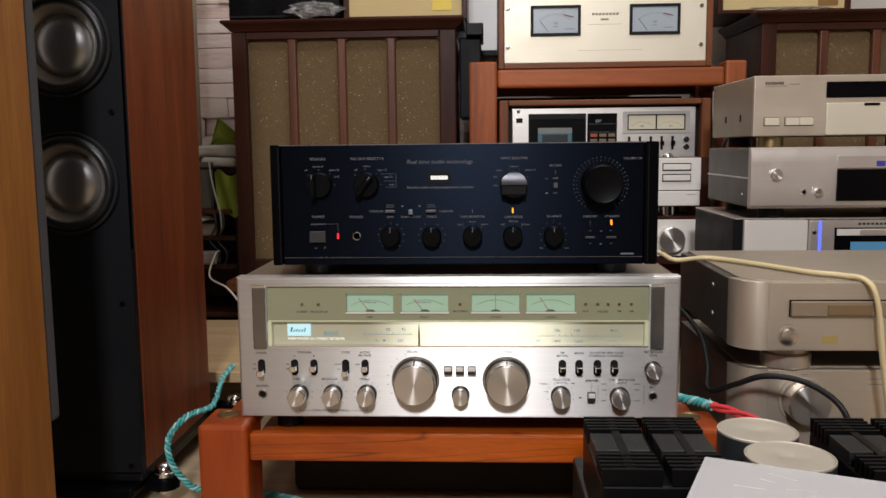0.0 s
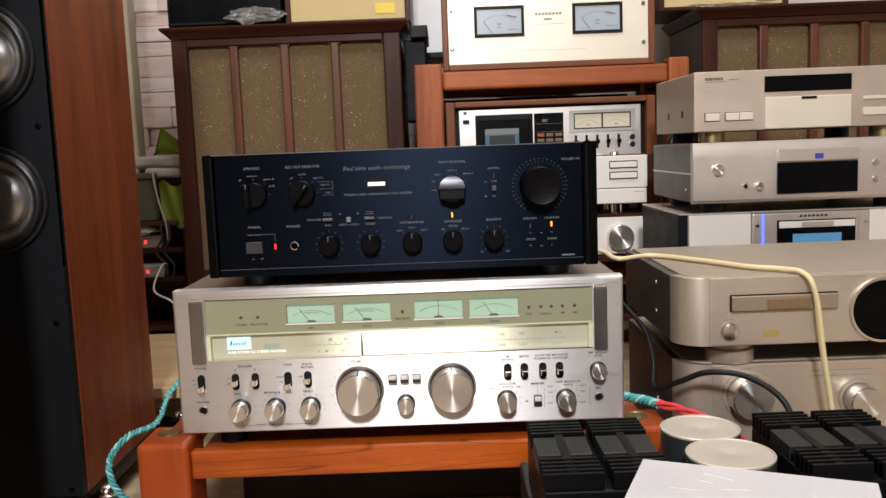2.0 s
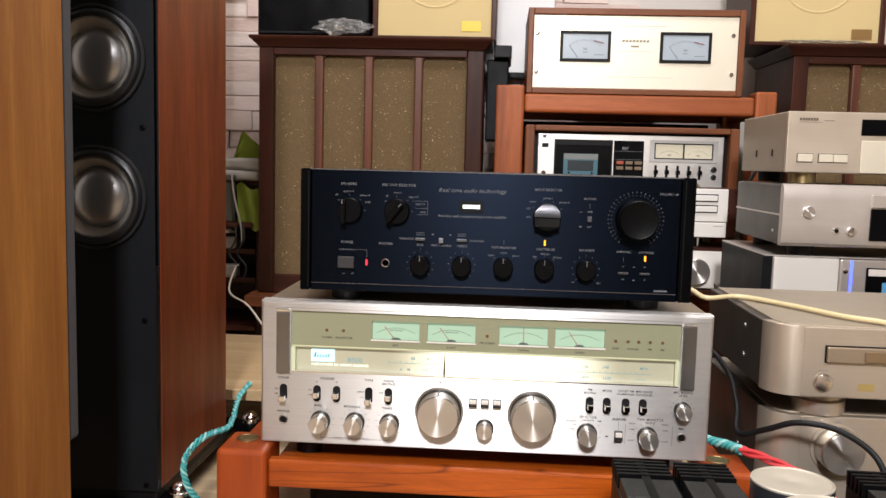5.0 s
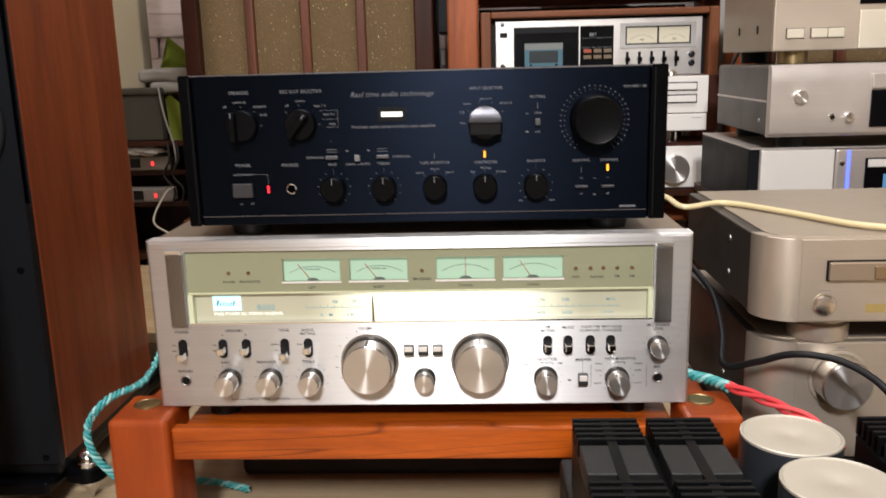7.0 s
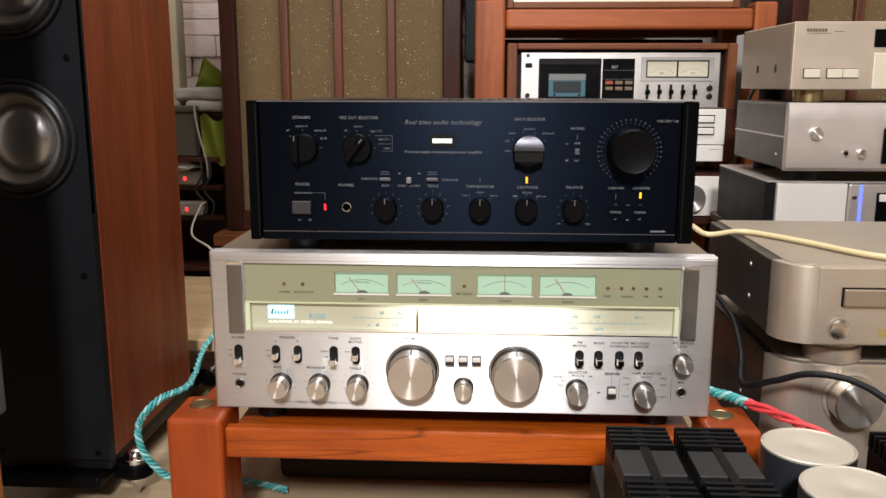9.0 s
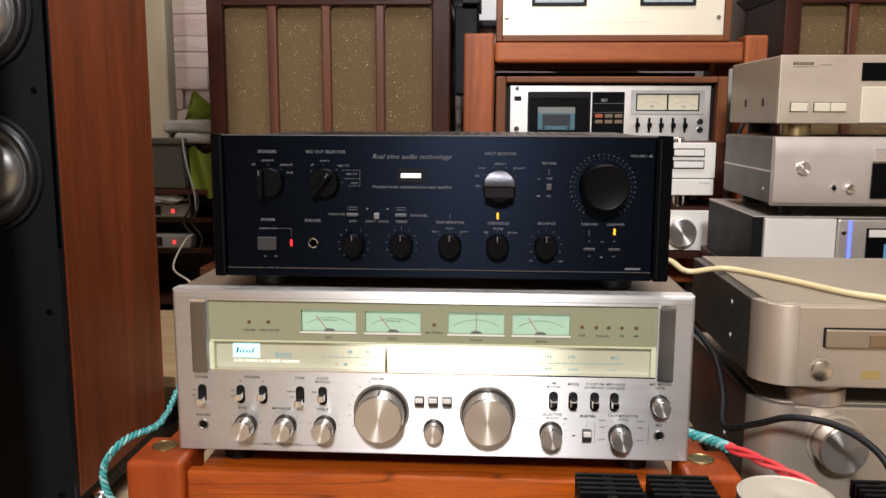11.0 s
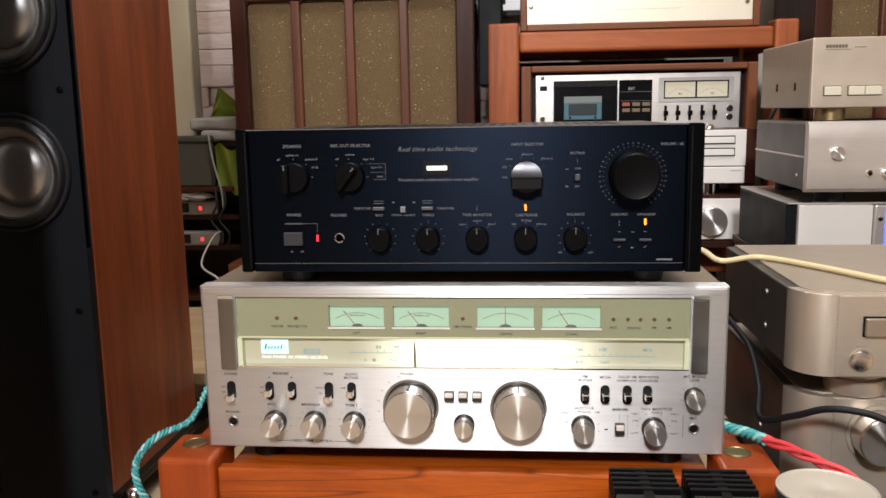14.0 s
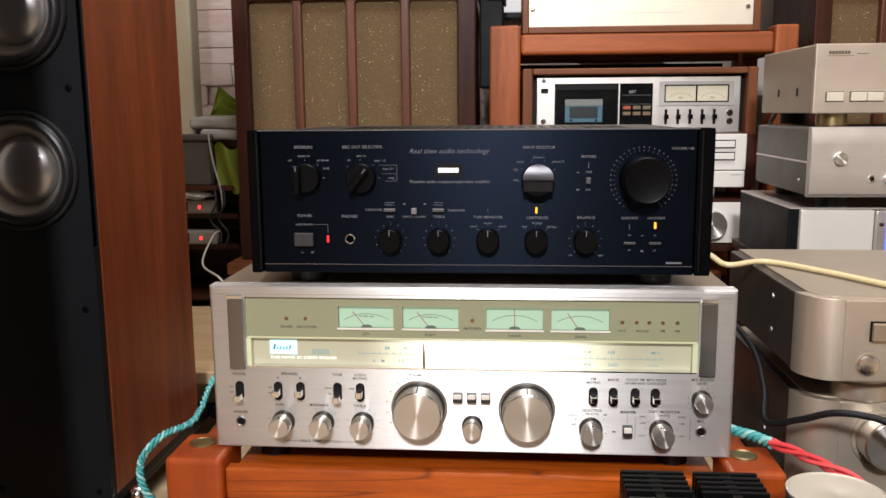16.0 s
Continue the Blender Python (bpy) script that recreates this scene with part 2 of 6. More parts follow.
PLY = wood("pale_plywood", (0.45, 0.30, 0.15), (0.62, 0.45, 0.26), "x", 0.6)
CHAMPAGNE = brushed("champagne_aluminium", (0.58, 0.505, 0.415), 0.42, metal=0.75, strength=0.05, vary=0.04)
CHAMPAGNE_DARK = paint("champagne_painted_steel", (0.37, 0.315, 0.245), 0.45, 0.4, 0.06)
SILVER = brushed("silver_aluminium", (0.60, 0.55, 0.51), 0.4, metal=0.75, strength=0.05, vary=0.04)
STEEL_GREY = paint("dark_grey_steel", (0.088, 0.082, 0.074), 0.42, 0.5, 0.1)
GOLD_PANEL = brushed("pale_gold_panel", (0.74, 0.685, 0.555), 0.4, metal=0.35, strength=0.04, vary=0.03)
PANEL_WHITE = paint("pale_silver_panel", (0.78, 0.75, 0.70), 0.5, 0.2, 0.04)


# ---- room ----
def room():
    floor_mat = wood("pale_floor_boards", (0.40, 0.29, 0.17), (0.58, 0.44, 0.28), "x", 0.55)
    solid("floor", box(-2.2, 2.4, -2.6, 2.62, FLOOR - 0.08, FLOOR), floor_mat, "pale wooden floor", "floor", kind="structure")
    plaster = paint("wall_plaster", (0.62, 0.58, 0.53), 0.8, 0, 0.06, bump=0.2)
    solid("ceiling", box(-2.2, 2.4, -2.6, 2.62, 2.75, 2.85), plaster, "plain white plaster ceiling", "ceiling", kind="structure")
    solid("wall_west", box(-2.3, -2.2, -2.6, 2.62, FLOOR, 2.75), plaster, "plain plaster wall", "wall", kind="structure")
    solid("wall_east", box(2.4, 2.5, -2.6, 2.62, FLOOR, 2.75), plaster, "plain plaster wall", "wall", kind="structure")
    solid("wall_south", box(-2.3, 2.5, -2.7, -2.6, FLOOR, 2.75), plaster, "plain plaster wall", "wall", kind="structure")
    solid("wall_north", box(-2.3, 2.5, 2.62, 2.75, FLOOR, 2.75), plaster, "wall faced with pale pink split stone", "wall", kind="structure")


room()


# ---- lettering ----
def letters(rows, y, bm=None):
    """Printed words on a panel that faces the viewer: (text, x, z, cap height) rows, centred."""
    b = bm if bm is not None else bmesh.new()
    for body, x, z, cap, *slant in rows:
        cu = bpy.data.curves.new("print", "FONT")
        cu.body, cu.size, cu.align_x, cu.align_y = body, 1.1 * cap / 0.66, "CENTER", "CENTER"
        cu.space_character = 1.06
        cu.extrude, cu.resolution_u, cu.offset = 0.00005, 2, cap * (0.0 if slant else 0.022)
        if slant:
            cu.shear = slant[0]
        tmp = bpy.data.objects.new("print", cu)
        scene.collection.objects.link(tmp)
        me = bpy.data.meshes.new_from_object(tmp.evaluated_get(bpy.context.evaluated_depsgraph_get()))
        me.transform(Matrix.Translation((x, y, z)) @ Matrix.Rotation(radians(90), 4, "X"))
        b.from_mesh(me)
        bpy.data.objects.remove(tmp)
        bpy.data.meshes.remove(me)
        bpy.data.curves.remove(cu)
    return b


def bars(rows, y, bm=None, thick=0.0002):
    """Small flat marks: (x0, x1, z0, z1)."""
    b = bm if bm is not None else bmesh.new()
    for x0, x1, z0, z1 in rows:
        box(x0, x1, y - thick, y, z0, z1, bm=b)
    return b


def ticks(cx, cz, r0, r1, a0, a1, n, w, y, bm):
    """Scale marks round a knob; angles from the top, clockwise."""
    for i in range(n):
        a = radians(a0 + (a1 - a0) * i / (n - 1))
        d, s = Vector((math.sin(a), 0, math.cos(a))), Vector((math.cos(a), 0, -math.sin(a)))
        c = Vector((cx, y, cz))
        v = [bm.verts.new(c + d * r + s * k * w / 2) for r, k in ((r0, -1), (r1, -1), (r1, 1), (r0, 1))]
        bm.faces.new(v)
    return bm


# ---- extra materials ----
def turned(name, colour, rough):
    k = Nodes(name)
    rings = k.n("ShaderNodeTexWave")
    rings.wave_type, rings.rings_direction = "RINGS", "Y"
    k.link(k.coords((1, 1, 1)), rings.inputs["Vector"])
    rings.inputs["Scale"].default_value, rings.inputs["Distortion"].default_value = 420, 1.5
    k.set(colour=k.mix(rings.outputs["Fac"], shade(colour, 0.88), shade(colour, 1.1)), metal=0.86, rough=rough, aniso=0.92)
    tan = k.n("ShaderNodeTangent")
    tan.direction_type, tan.axis = "RADIAL", "Y"
    k.b.inputs["Anisotropic Rotation"].default_value = 0.25
    k.link(tan.outputs[0], k.b.inputs["Tangent"])
    return k.m


def brushed_panel(name, colour, rough, aniso):
    k = Nodes(name)
    lines = k.noise(1.0, (3, 1200, 1200), detail=2)
    patch = k.noise(9, (0.25, 1, 1))
    c = k.mix(k.span(lines, 0, 1), shade(colour, 0.93), shade(colour, 1.05))
    streak = k.noise(1.0, (2.5, 170, 170), detail=5, rough=0.7)
    c = k.mix(k.span(streak, 0, 0.55), c, shade(colour, 0.80))
    c = k.mix(k.span(patch, 0, 0.2), c, shade(colour, 0.85))
    k.set(colour=c, metal=0.92, rough=k.span(streak, rough - 0.07, rough + 0.07), aniso=aniso)
    v = k.n("ShaderNodeCombineXYZ")
    v.inputs[2].default_value = 1.0
    k.link(v.outputs[0], k.b.inputs["Tangent"])
    k.bump(lines, 0.08, 0.0002)
    return k.m


PANEL_ALU = brushed_panel("brushed_front_panel", (0.76, 0.755, 0.745), 0.46, 0.96)
FACE = turned("turned_knob_face", (0.63, 0.595, 0.56), 0.31)
SEAT_SHADE = paint("shaded_knob_seat", (0.05, 0.047, 0.043), 0.35, 0.6)
KNOB_SIDE = brushed("knob_side_aluminium", (0.70, 0.675, 0.64), 0.26, along="y", strength=0.2)
INK = paint("black_ink", (0.03, 0.03, 0.03), 0.6, 0, 0.05)
INK_PALE = paint("pale_grey_ink", (0.22, 0.23, 0.25), 0.6, 0, 0.05)
INK_BLUE = paint("blue_grey_ink", (0.20, 0.38, 0.42), 0.6, 0, 0.05)
DARK_CHROME = brushed("dark_chrome_bar", (0.25, 0.25, 0.265), 0.22, along="z", strength=0.03)
OLIVE = paint("olive_green_plate", (0.275, 0.285, 0.18), 0.45, 0.1, 0.05)


def dial_plate():
    """The lit tuning scale: lamps behind the middle, fading to its ends."""
    k = Nodes("lit_dial_plate")
    tc, sep = k.n("ShaderNodeTexCoord"), k.n("ShaderNodeSeparateXYZ")
    k.link(tc.outputs["Object"], sep.inputs[0])
    sub = k.n("ShaderNodeMath", op="SUBTRACT")
    k.link(sep.outputs[0], sub.inputs[0])
    sub.inputs[1].default_value = 0.028
    ab = k.n("ShaderNodeMath", op="ABSOLUTE")
    k.link(sub.outputs[0], ab.inputs[0])
    mr = k.n("ShaderNodeMapRange")
    mr.interpolation_type = "SMOOTHSTEP"
    k.link(ab.outputs[0], mr.inputs[0])
    mr.inputs[1].default_value, mr.inputs[2].default_value, mr.inputs[3].default_value, mr.inputs[4].default_value = 0.04, 0.15, 1.6, 0.07
    k.set(colour=k.mix(k.noise(12), (0.40, 0.39, 0.275), (0.46, 0.45, 0.33)), rough=0.35)
    k.b.inputs["Emission Color"].default_value = (1.0, 0.96, 0.76, 1)
    k.link(mr.outputs[0], k.b.inputs["Emission Strength"])
    return k.m


DIAL = dial_plate()
METER_FACE = glow("lit_mint_meter_face", (0.56, 0.86, 0.60), 0.30, (0.27, 0.38, 0.29))
SCALE_INK = paint("grey_green_ink", (0.10, 0.13, 0.11), 0.6)
RED_INK = paint("red_needle", (0.45, 0.05, 0.03), 0.5)
RED_LED = glow("red_indicator", (1.0, 0.012, 0.03), 2.2)
AMBER_LED = glow("amber_indicator", (1.0, 0.36, 0.01), 2.6)
WHITE_GLOW = glow("lit_white_badge", (1.0, 0.97, 0.9), 1.8)
BLUE_GLOW = glow("blue_light_strip", (0.05, 0.08, 1.0), 5)
SCREEN_BLUE = glow("blue_display", (0.12, 0.42, 0.75), 0.6)


def knob(name, cx, cz, r, depth, parent, y=1.0, side=None, face=FACE, skirt=0.0, label=""):
    """A round control with a chamfered rim; its turned face is a part of its own."""
    prof = [(0, 0)]
    if skirt:
        prof += [(r * 0.94, 0.002), (r * 0.94, 0.0085), (r * 1.01, 0.009)]
    else:
        prof += [(r * 1.03, 0)]
    prof += [(r * 0.99, depth * 0.94), (r * 0.95, depth), (0, depth)]
    k = part(name, lathe(prof, (cx, y, cz), "y", 48), side or KNOB_SIDE, parent, label)
    if skirt:
        # seat coloured dark to give the shadowed gap behind the knob
        part("seat_ring", lathe([(0, 0), (r + skirt, 0), (r + skirt, 0.0045), (r + skirt * 0.5, 0.0065), (r * 0.95, 0.007)], (cx, y, cz), "y", 48), SEAT_SHADE, k, "seat ring darkened as the shadow gap round the knob")
    if face:
        part("knob_face", lathe([(r * 0.955, 0), (r * 0.93, 0.0005), (0, 0.0005)], (cx, y - depth, cz), "y", 48), face, k)
    return k


# ---- silver receiver ----
def receiver():
    r = thing("stereo_receiver", (0, 1.2, 0.39), "silver brushed aluminium stereo receiver with lit green dial", "receiver")
    bm = framed_hole(-0.28, 0.28, 0.4185, 0.601, -0.2415, 0.2415, 0.5105, 0.589, 1.0, 1.022)
    edges = [e for e in bm.edges if all(abs(v.co.y - 1.0) < 1e-5 for v in e.verts) and (all(abs(abs(v.co.x) - 0.28) < 1e-5 for v in e.verts) or all(abs(v.co.z - 0.601) < 1e-5 or abs(v.co.z - 0.4185) < 1e-5 for v in e.verts))]
    bmesh.ops.bevel(bm, geom=edges, offset=0.0025, segments=3, profile=0.5, affect="EDGES")
    panel = part("front_panel", bm, PANEL_ALU, r, "brushed aluminium front panel")
    part("top_trim", box(-0.2775, 0.2775, 0.9988, 1.004, 0.5925, 0.5985, 0.0006), PANEL_ALU, r)
    part("body", box(-0.278, 0.278, 1.023, 1.42, 0.436, 0.6, 0.003), paint("brown_grey_lid", (0.22, 0.17, 0.12), 0.4, 0.3, 0.12), r, "brown-grey painted steel lid")
    for s in (-1, 1):
        b = box(min(s * 0.2595, s * 0.2425), max(s * 0.2595, s * 0.2425), 0.9955, 1.0, 0.509, 0.5875, 0.0008)
        bar = part("end_bar", b, DARK_CHROME, r, "dark polished bar")
        part("bar_cap", box(min(s * 0.2595, s * 0.2425), max(s * 0.2595, s * 0.2425), 0.994, 1.0, 0.588, 0.5915, 0.0004), CHROME, bar)
    # upper meter plate with its four openings, and the tuning scale below it
    plate = bmesh.new()
    xs = [(-0.14, -0.08), (-0.07, -0.01), (0.02, 0.08), (0.089, 0.15)]
    cuts = [-0.2415] + [v for p in xs for v in p] + [0.2415]
    for i in range(0, len(cuts), 2):
        box(cuts[i], cuts[i + 1], 1.004, 1.012, 0.5435, 0.589, bm=plate)
    for x0, x1 in xs:
        box(x0, x1, 1.004, 1.012, 0.579, 0.589, bm=plate)
        box(x0, x1, 1.004, 1.012, 0.5435, 0.5545, bm=plate)
    bmesh.ops.remove_doubles(plate, verts=plate.verts, dist=1e-5)
    meters = part("meter_plate", plate, OLIVE, r, "olive green plate round the meters")
    part("plate_edge", box(-0.2415, 0.2415, 1.0025, 1.0065, 0.5425, 0.5445, 0.0004), paint("pale_green_edge", (0.55, 0.56, 0.36), 0.35), r)
    for i, (x0, x1) in enumerate(xs):
        face = part("meter", box(x0, x1, 1.0105, 1.012, 0.5546, 0.579), METER_FACE, r, "backlit mint green meter face")
        part("meter_sill", box(x0 - 0.001, x1 + 0.001, 1.0022, 1.005, 0.5535, 0.5552), PANEL_WHITE, face)
        cx = (x0 + x1) / 2
        sc = bmesh.new()
        for j in range(16):
            a0, a1 = -32 + 4 * j, -28 + 4 * j
            pts = [(cx + R * math.sin(radians(a)), 0.525 + R * math.cos(radians(a)) * 0.98) for R, a in ((0.0454, a0), (0.0454, a1), (0.0457, a1), (0.0457, a0))]
            outline(pts, 1.0098, 1.0104, sc)
        letters([("POWER watts" if i < 2 else "", cx, 0.5665, 0.0016)] if i < 2 else [], 1.0102, sc)
        outline([(x, 0.5546 + (z - 0.5546) * 0.48) for x, z in arc(cx, 0.5546, 0.0062, 0, 180, 12)], 1.0092, 1.0098, sc)
        part("meter_scale", sc, SCALE_INK, face)
        a = radians((-38, -38, 0, -34)[i])
        p0, p1 = Vector((cx, 1.0095, 0.553)), Vector((cx + 0.024 * math.sin(a), 1.0095, 0.553 + 0.024 * math.cos(a)))
        part("needle", tube([p0, p1], 0.00035, 6, 0), RED_INK, face)
    dial = part("dial", box(-0.2415, 0.2415, 1.0105, 1.014, 0.509, 0.5435), DIAL, r, "backlit cream tuning scale")
    for row in (("A    M", -0.098, 0.5165, 0.003), ("530", -0.072, 0.5165, 0.003), ("1400", 0.127, 0.516, 0.0032), ("1600", 0.155, 0.516, 0.0032), ("00", 0.104, 0.516, 0.0032), ("x10 kHz", 0.197, 0.516, 0.002), ("88", -0.088, 0.531, 0.0032), ("90", -0.068, 0.531, 0.0032), ("106", 0.128, 0.530, 0.0032), ("108", 0.153, 0.530, 0.0032), ("MHz", 0.2, 0.530, 0.003), ("8000", -0.162, 0.5255, 0.0055)):
        part("dial_print", letters([row], 1.0104), INK_BLUE, dial)
    for x0, x1, z in ((-0.12, -0.055, 0.5245), (0.1, 0.21, 0.5225)):
        line = bars([(x0, x1, z, z + 0.0005)], 1.0104)
        for i in range(int((x1 - x0) / 0.0075) + 1):
            bars([(x0 + 0.001 + i * 0.0075, x0 + 0.0015 + i * 0.0075, z + 0.0004, z + 0.003)], 1.0104, line)
        part("scale_line", line, INK_BLUE, dial)
    part("dial_caption", letters([("PURE POWER DC STEREO RECEIVER", -0.181, 0.519, 0.0026)], 1.0104), glow("lit_white_print", (1, 1, 0.9), 0.8, (0.7, 0.7, 0.65)), dial)
    badge = part("dial_badge", box(-0.218, -0.188, 1.0095, 1.0104, 0.523, 0.539), glow("lit_blue_badge", (0.55, 0.9, 0.98), 0.85, (0.4, 0.6, 0.65)), dial)
    bb = bmesh.new()
    for x0, x1, z0, z1 in ((-0.2145, -0.2125, 0.5285, 0.5345), (-0.211, -0.2095, 0.5285, 0.5315), (-0.2075, -0.206, 0.5285, 0.532), (-0.204, -0.2025, 0.5285, 0.5315), (-0.2005, -0.199, 0.5285, 0.5318), (-0.197, -0.1955, 0.5285, 0.5335)):
        outline([(x0, z0), (x1, z0), (x1 + 0.0015, z1), (x0 + 0.0015, z1)], 1.009, 1.0094, bb)
    part("badge_mark", bb, paint("teal_ink", (0.02, 0.22, 0.30), 0.5), badge)
    part("dial_pointer", outline([(-0.0490, 0.5125), (-0.0465, 0.5125), (-0.0467, 0.525), (-0.0475, 0.5385), (-0.0481, 0.5385), (-0.0488, 0.525)], 1.0055, 1.0085), paint("brown_pointer", (0.10, 0.07, 0.02), 0.5), r)
    for s in (-1, 1):
        part("dial_end", outline([(s * 0.2415, 0.5095), (s * 0.2365, 0.511), (s * 0.2365, 0.5425), (s * 0.2415, 0.5425)], 1.001, 1.0104), paint("pale_dial_end", (0.62, 0.66, 0.45), 0.3), r)
    part("dial_sill", box(-0.2415, 0.2415, 1.0005, 1.010, 0.5106, 0.512), CHROME, r)
    for x in (-0.197, -0.176, 0.005, 0.163, 0.178, 0.191, 0.205, 0.220):
        b = lathe([(0.002, 0), (0.002, 0.0008), (0.0014, 0.0012), (0.0013, 0.0002), (0, 0.0002)], (x, 1.004, 0.565), "y", 16)
        part("pilot_lamp", b, paint("pilot_lamp_rim", (0.22, 0.13, 0.06), 0.3, 0.6), meters)
    for row in (("POWER", -0.197, 0.5555, 0.0022), ("PROTECTOR", -0.175, 0.5555, 0.0022), ("FM STEREO", 0.005, 0.556, 0.0022), ("LEFT", -0.11, 0.5485, 0.0022), ("RIGHT", -0.04, 0.5485, 0.0022), ("TUNING", 0.05, 0.5485, 0.0022), ("SIGNAL", 0.12, 0.5485, 0.0022), ("AUX", 0.163, 0.556, 0.0022), ("PHONO", 0.1845, 0.5555, 0.0022), ("FM", 0.205, 0.556, 0.0022), ("AM", 0.22, 0.556, 0.0022)):
        part("plate_print", letters([row], 1.0038), INK, meters)
    # lever switches in slotted wells
    for x, up in ((-0.251, -1), (-0.208, 0), (-0.183, 0), (-0.142, -1), (-0.117, 0), (0.134, 0), (0.155, 0), (0.178, 0), (0.199, 0)):
        slot = part("switch_slot", outline(round_rect(x - 0.0048, x + 0.0048, 0.4735, 0.4945, 0.0047), 0.9994, 1.0003), BLACK, r)
        z = 0.484 + up * 0.006
        part("switch_lever", box(x - 0.0036, x + 0.0036, 0.986, 0.9995, z - 0.0032, z + 0.0036, 0.0008), CHROME, slot)
    for x, z, w, h in ((-0.0105, 0.4815, 0.0052, 0.0052), (0.0045, 0.4815, 0.0052, 0.0052), (0.0195, 0.4815, 0.0052, 0.0052), (0.1705, 0.4475, 0.005, 0.006)):
        key = part("push_key", box(x - w, x + w, 0.9925, 0.9996, z - h, z + h, 0.0008), paint("dark_key", (0.035, 0.033, 0.032), 0.35, 0.3), r)
        part("key_cap", box(x - w + 0.0009, x + w - 0.0009, 0.9905, 0.9985, z - h * 0.05, z + h - 0.0006, 0.0005), PANEL_WHITE, key)
    for x, z, rad in ((-0.203, 0.4495, 0.0110), (-0.159, 0.4495, 0.0110), (-0.115, 0.4495, 0.0110), (0.005, 0.4490, 0.0100), (0.132, 0.4485, 0.0110), (0.206, 0.4475, 0.0110), (0.247, 0.483, 0.0090)):
        knob("control_knob", x, z, rad, 0.024 if rad > 0.01 else 0.019, r, skirt=0.0014)
    for x in (-0.0525, 0.0635):
        well = part("knob_ring", lathe([(0.0282, 0), (0.0305, 0), (0.0305, 0.0015), (0.0295, 0.0024), (0.0282, 0.0024)], (x, 1.0003, 0.468), "y", 64), paint("grey_ring", (0.38, 0.36, 0.34), 0.3, 0.9), r)
        k = knob("large_knob", x, 0.468, 0.0264, 0.029, r, side=KNOB_SIDE, skirt=0.0016, label="large turned aluminium knob")
        part("knob_mark", box(x - 0.0006, x + 0.0006, 0.9735, 0.991, 0.468 + 0.0265, 0.468 + 0.0277), INK, k)
    for x, z in ((-0.251, 0.4485), (0.248, 0.4475)):
        j = part("jack_socket", lathe([(0.0042, 0), (0.0058, 0), (0.0058, 0.0012), (0.005, 0.0018), (0.0042, 0.0012), (0.0042, 0.0005)], (x, 1.0002, z), "y", 24), KNOB_DARK, r)
        part("jack_hole", lathe([(0.0044, 0), (0.0044, 0.0008), (0, 0.0008)], (x, 1.0, z), "y", 16), BLACK, j)
    pr = letters([("POWER", -0.251, 0.5025, 0.0024), ("SPEAKERS", -0.195, 0.5035, 0.0024), ("A", -0.208, 0.499, 0.002), ("B", -0.183, 0.499, 0.002), ("TONE", -0.142, 0.5035, 0.0024), ("AUDIO", -0.117, 0.5035, 0.0024), ("MUTING", -0.117, 0.4995, 0.0024),
                  ("PHONES", -0.251, 0.459, 0.0024), ("BASS", -0.207, 0.4685, 0.0024), ("MIDRANGE", -0.163, 0.4685, 0.0024), ("TREBLE", -0.118, 0.4685, 0.0024), ("TRIPLE TONE CONTROL", -0.163, 0.4268, 0.0024), ("VOLUME", -0.056, 0.5045, 0.0022), ("TUNING", 0.064, 0.5045, 0.0022),
                  ("FM", 0.134, 0.5035, 0.0024), ("MUTING", 0.134, 0.4995, 0.0022), ("MODE", 0.155, 0.503, 0.0024), ("DOLBY FM", 0.178, 0.5035, 0.0023), ("DE-EMPHASIS", 0.1775, 0.4995, 0.002), ("MPX NOISE", 0.2, 0.5035, 0.0023), ("CANCELER", 0.2, 0.4995, 0.0023),
                  ("MIC MIXING", 0.2475, 0.5045, 0.0024), ("LEVEL", 0.2475, 0.5005, 0.0024), ("MIC", 0.2475, 0.459, 0.0024), ("SELECTOR", 0.133, 0.4685, 0.0026), ("FM AUTO", 0.133, 0.4646, 0.0018), ("4-CH NR", 0.171, 0.468, 0.0022), ("ADAPTOR", 0.171, 0.467, 0.0022), ("TAPE MONITOR", 0.209, 0.4685, 0.0026), ("SOURCE", 0.209, 0.4646, 0.0018),
                  ("PHONO-1", 0.112, 0.463, 0.0016), ("2", 0.116, 0.4585, 0.0016), ("AUX", 0.114, 0.453, 0.0016), ("AM", 0.147, 0.464, 0.0018), ("TAPE-1", 0.187, 0.463, 0.0016), ("TAPE-2", 0.2275, 0.463, 0.0016), ("TAPE", 0.187, 0.4555, 0.0016), ("TAPE", 0.2275, 0.4555, 0.0016), ("COPY", 0.186, 0.4415, 0.0016), ("COPY", 0.228, 0.4415, 0.0016),
                  ("ON", -0.2605, 0.488, 0.0015), ("OFF", -0.2605, 0.4815, 0.0015), ("ON", -0.217, 0.488, 0.0015), ("OFF", -0.217, 0.4815, 0.0015), ("DEFEAT", -0.152, 0.488, 0.0015), ("ON", -0.151, 0.4815, 0.0015), ("20dB", -0.1265, 0.488, 0.0015)], 0.9998)
    bars([(-0.203, -0.2027, 0.4268, 0.432), (-0.203, -0.186, 0.4266, 0.427), (-0.14, -0.115, 0.4266, 0.427), (-0.1153, -0.115, 0.4268, 0.432), (0.179, 0.1793, 0.437, 0.462), (0.2365, 0.2368, 0.437, 0.462), (0.1705, 0.1708, 0.4525, 0.465), (0.155, 0.1585, 0.4445, 0.446)], 0.9999, pr)
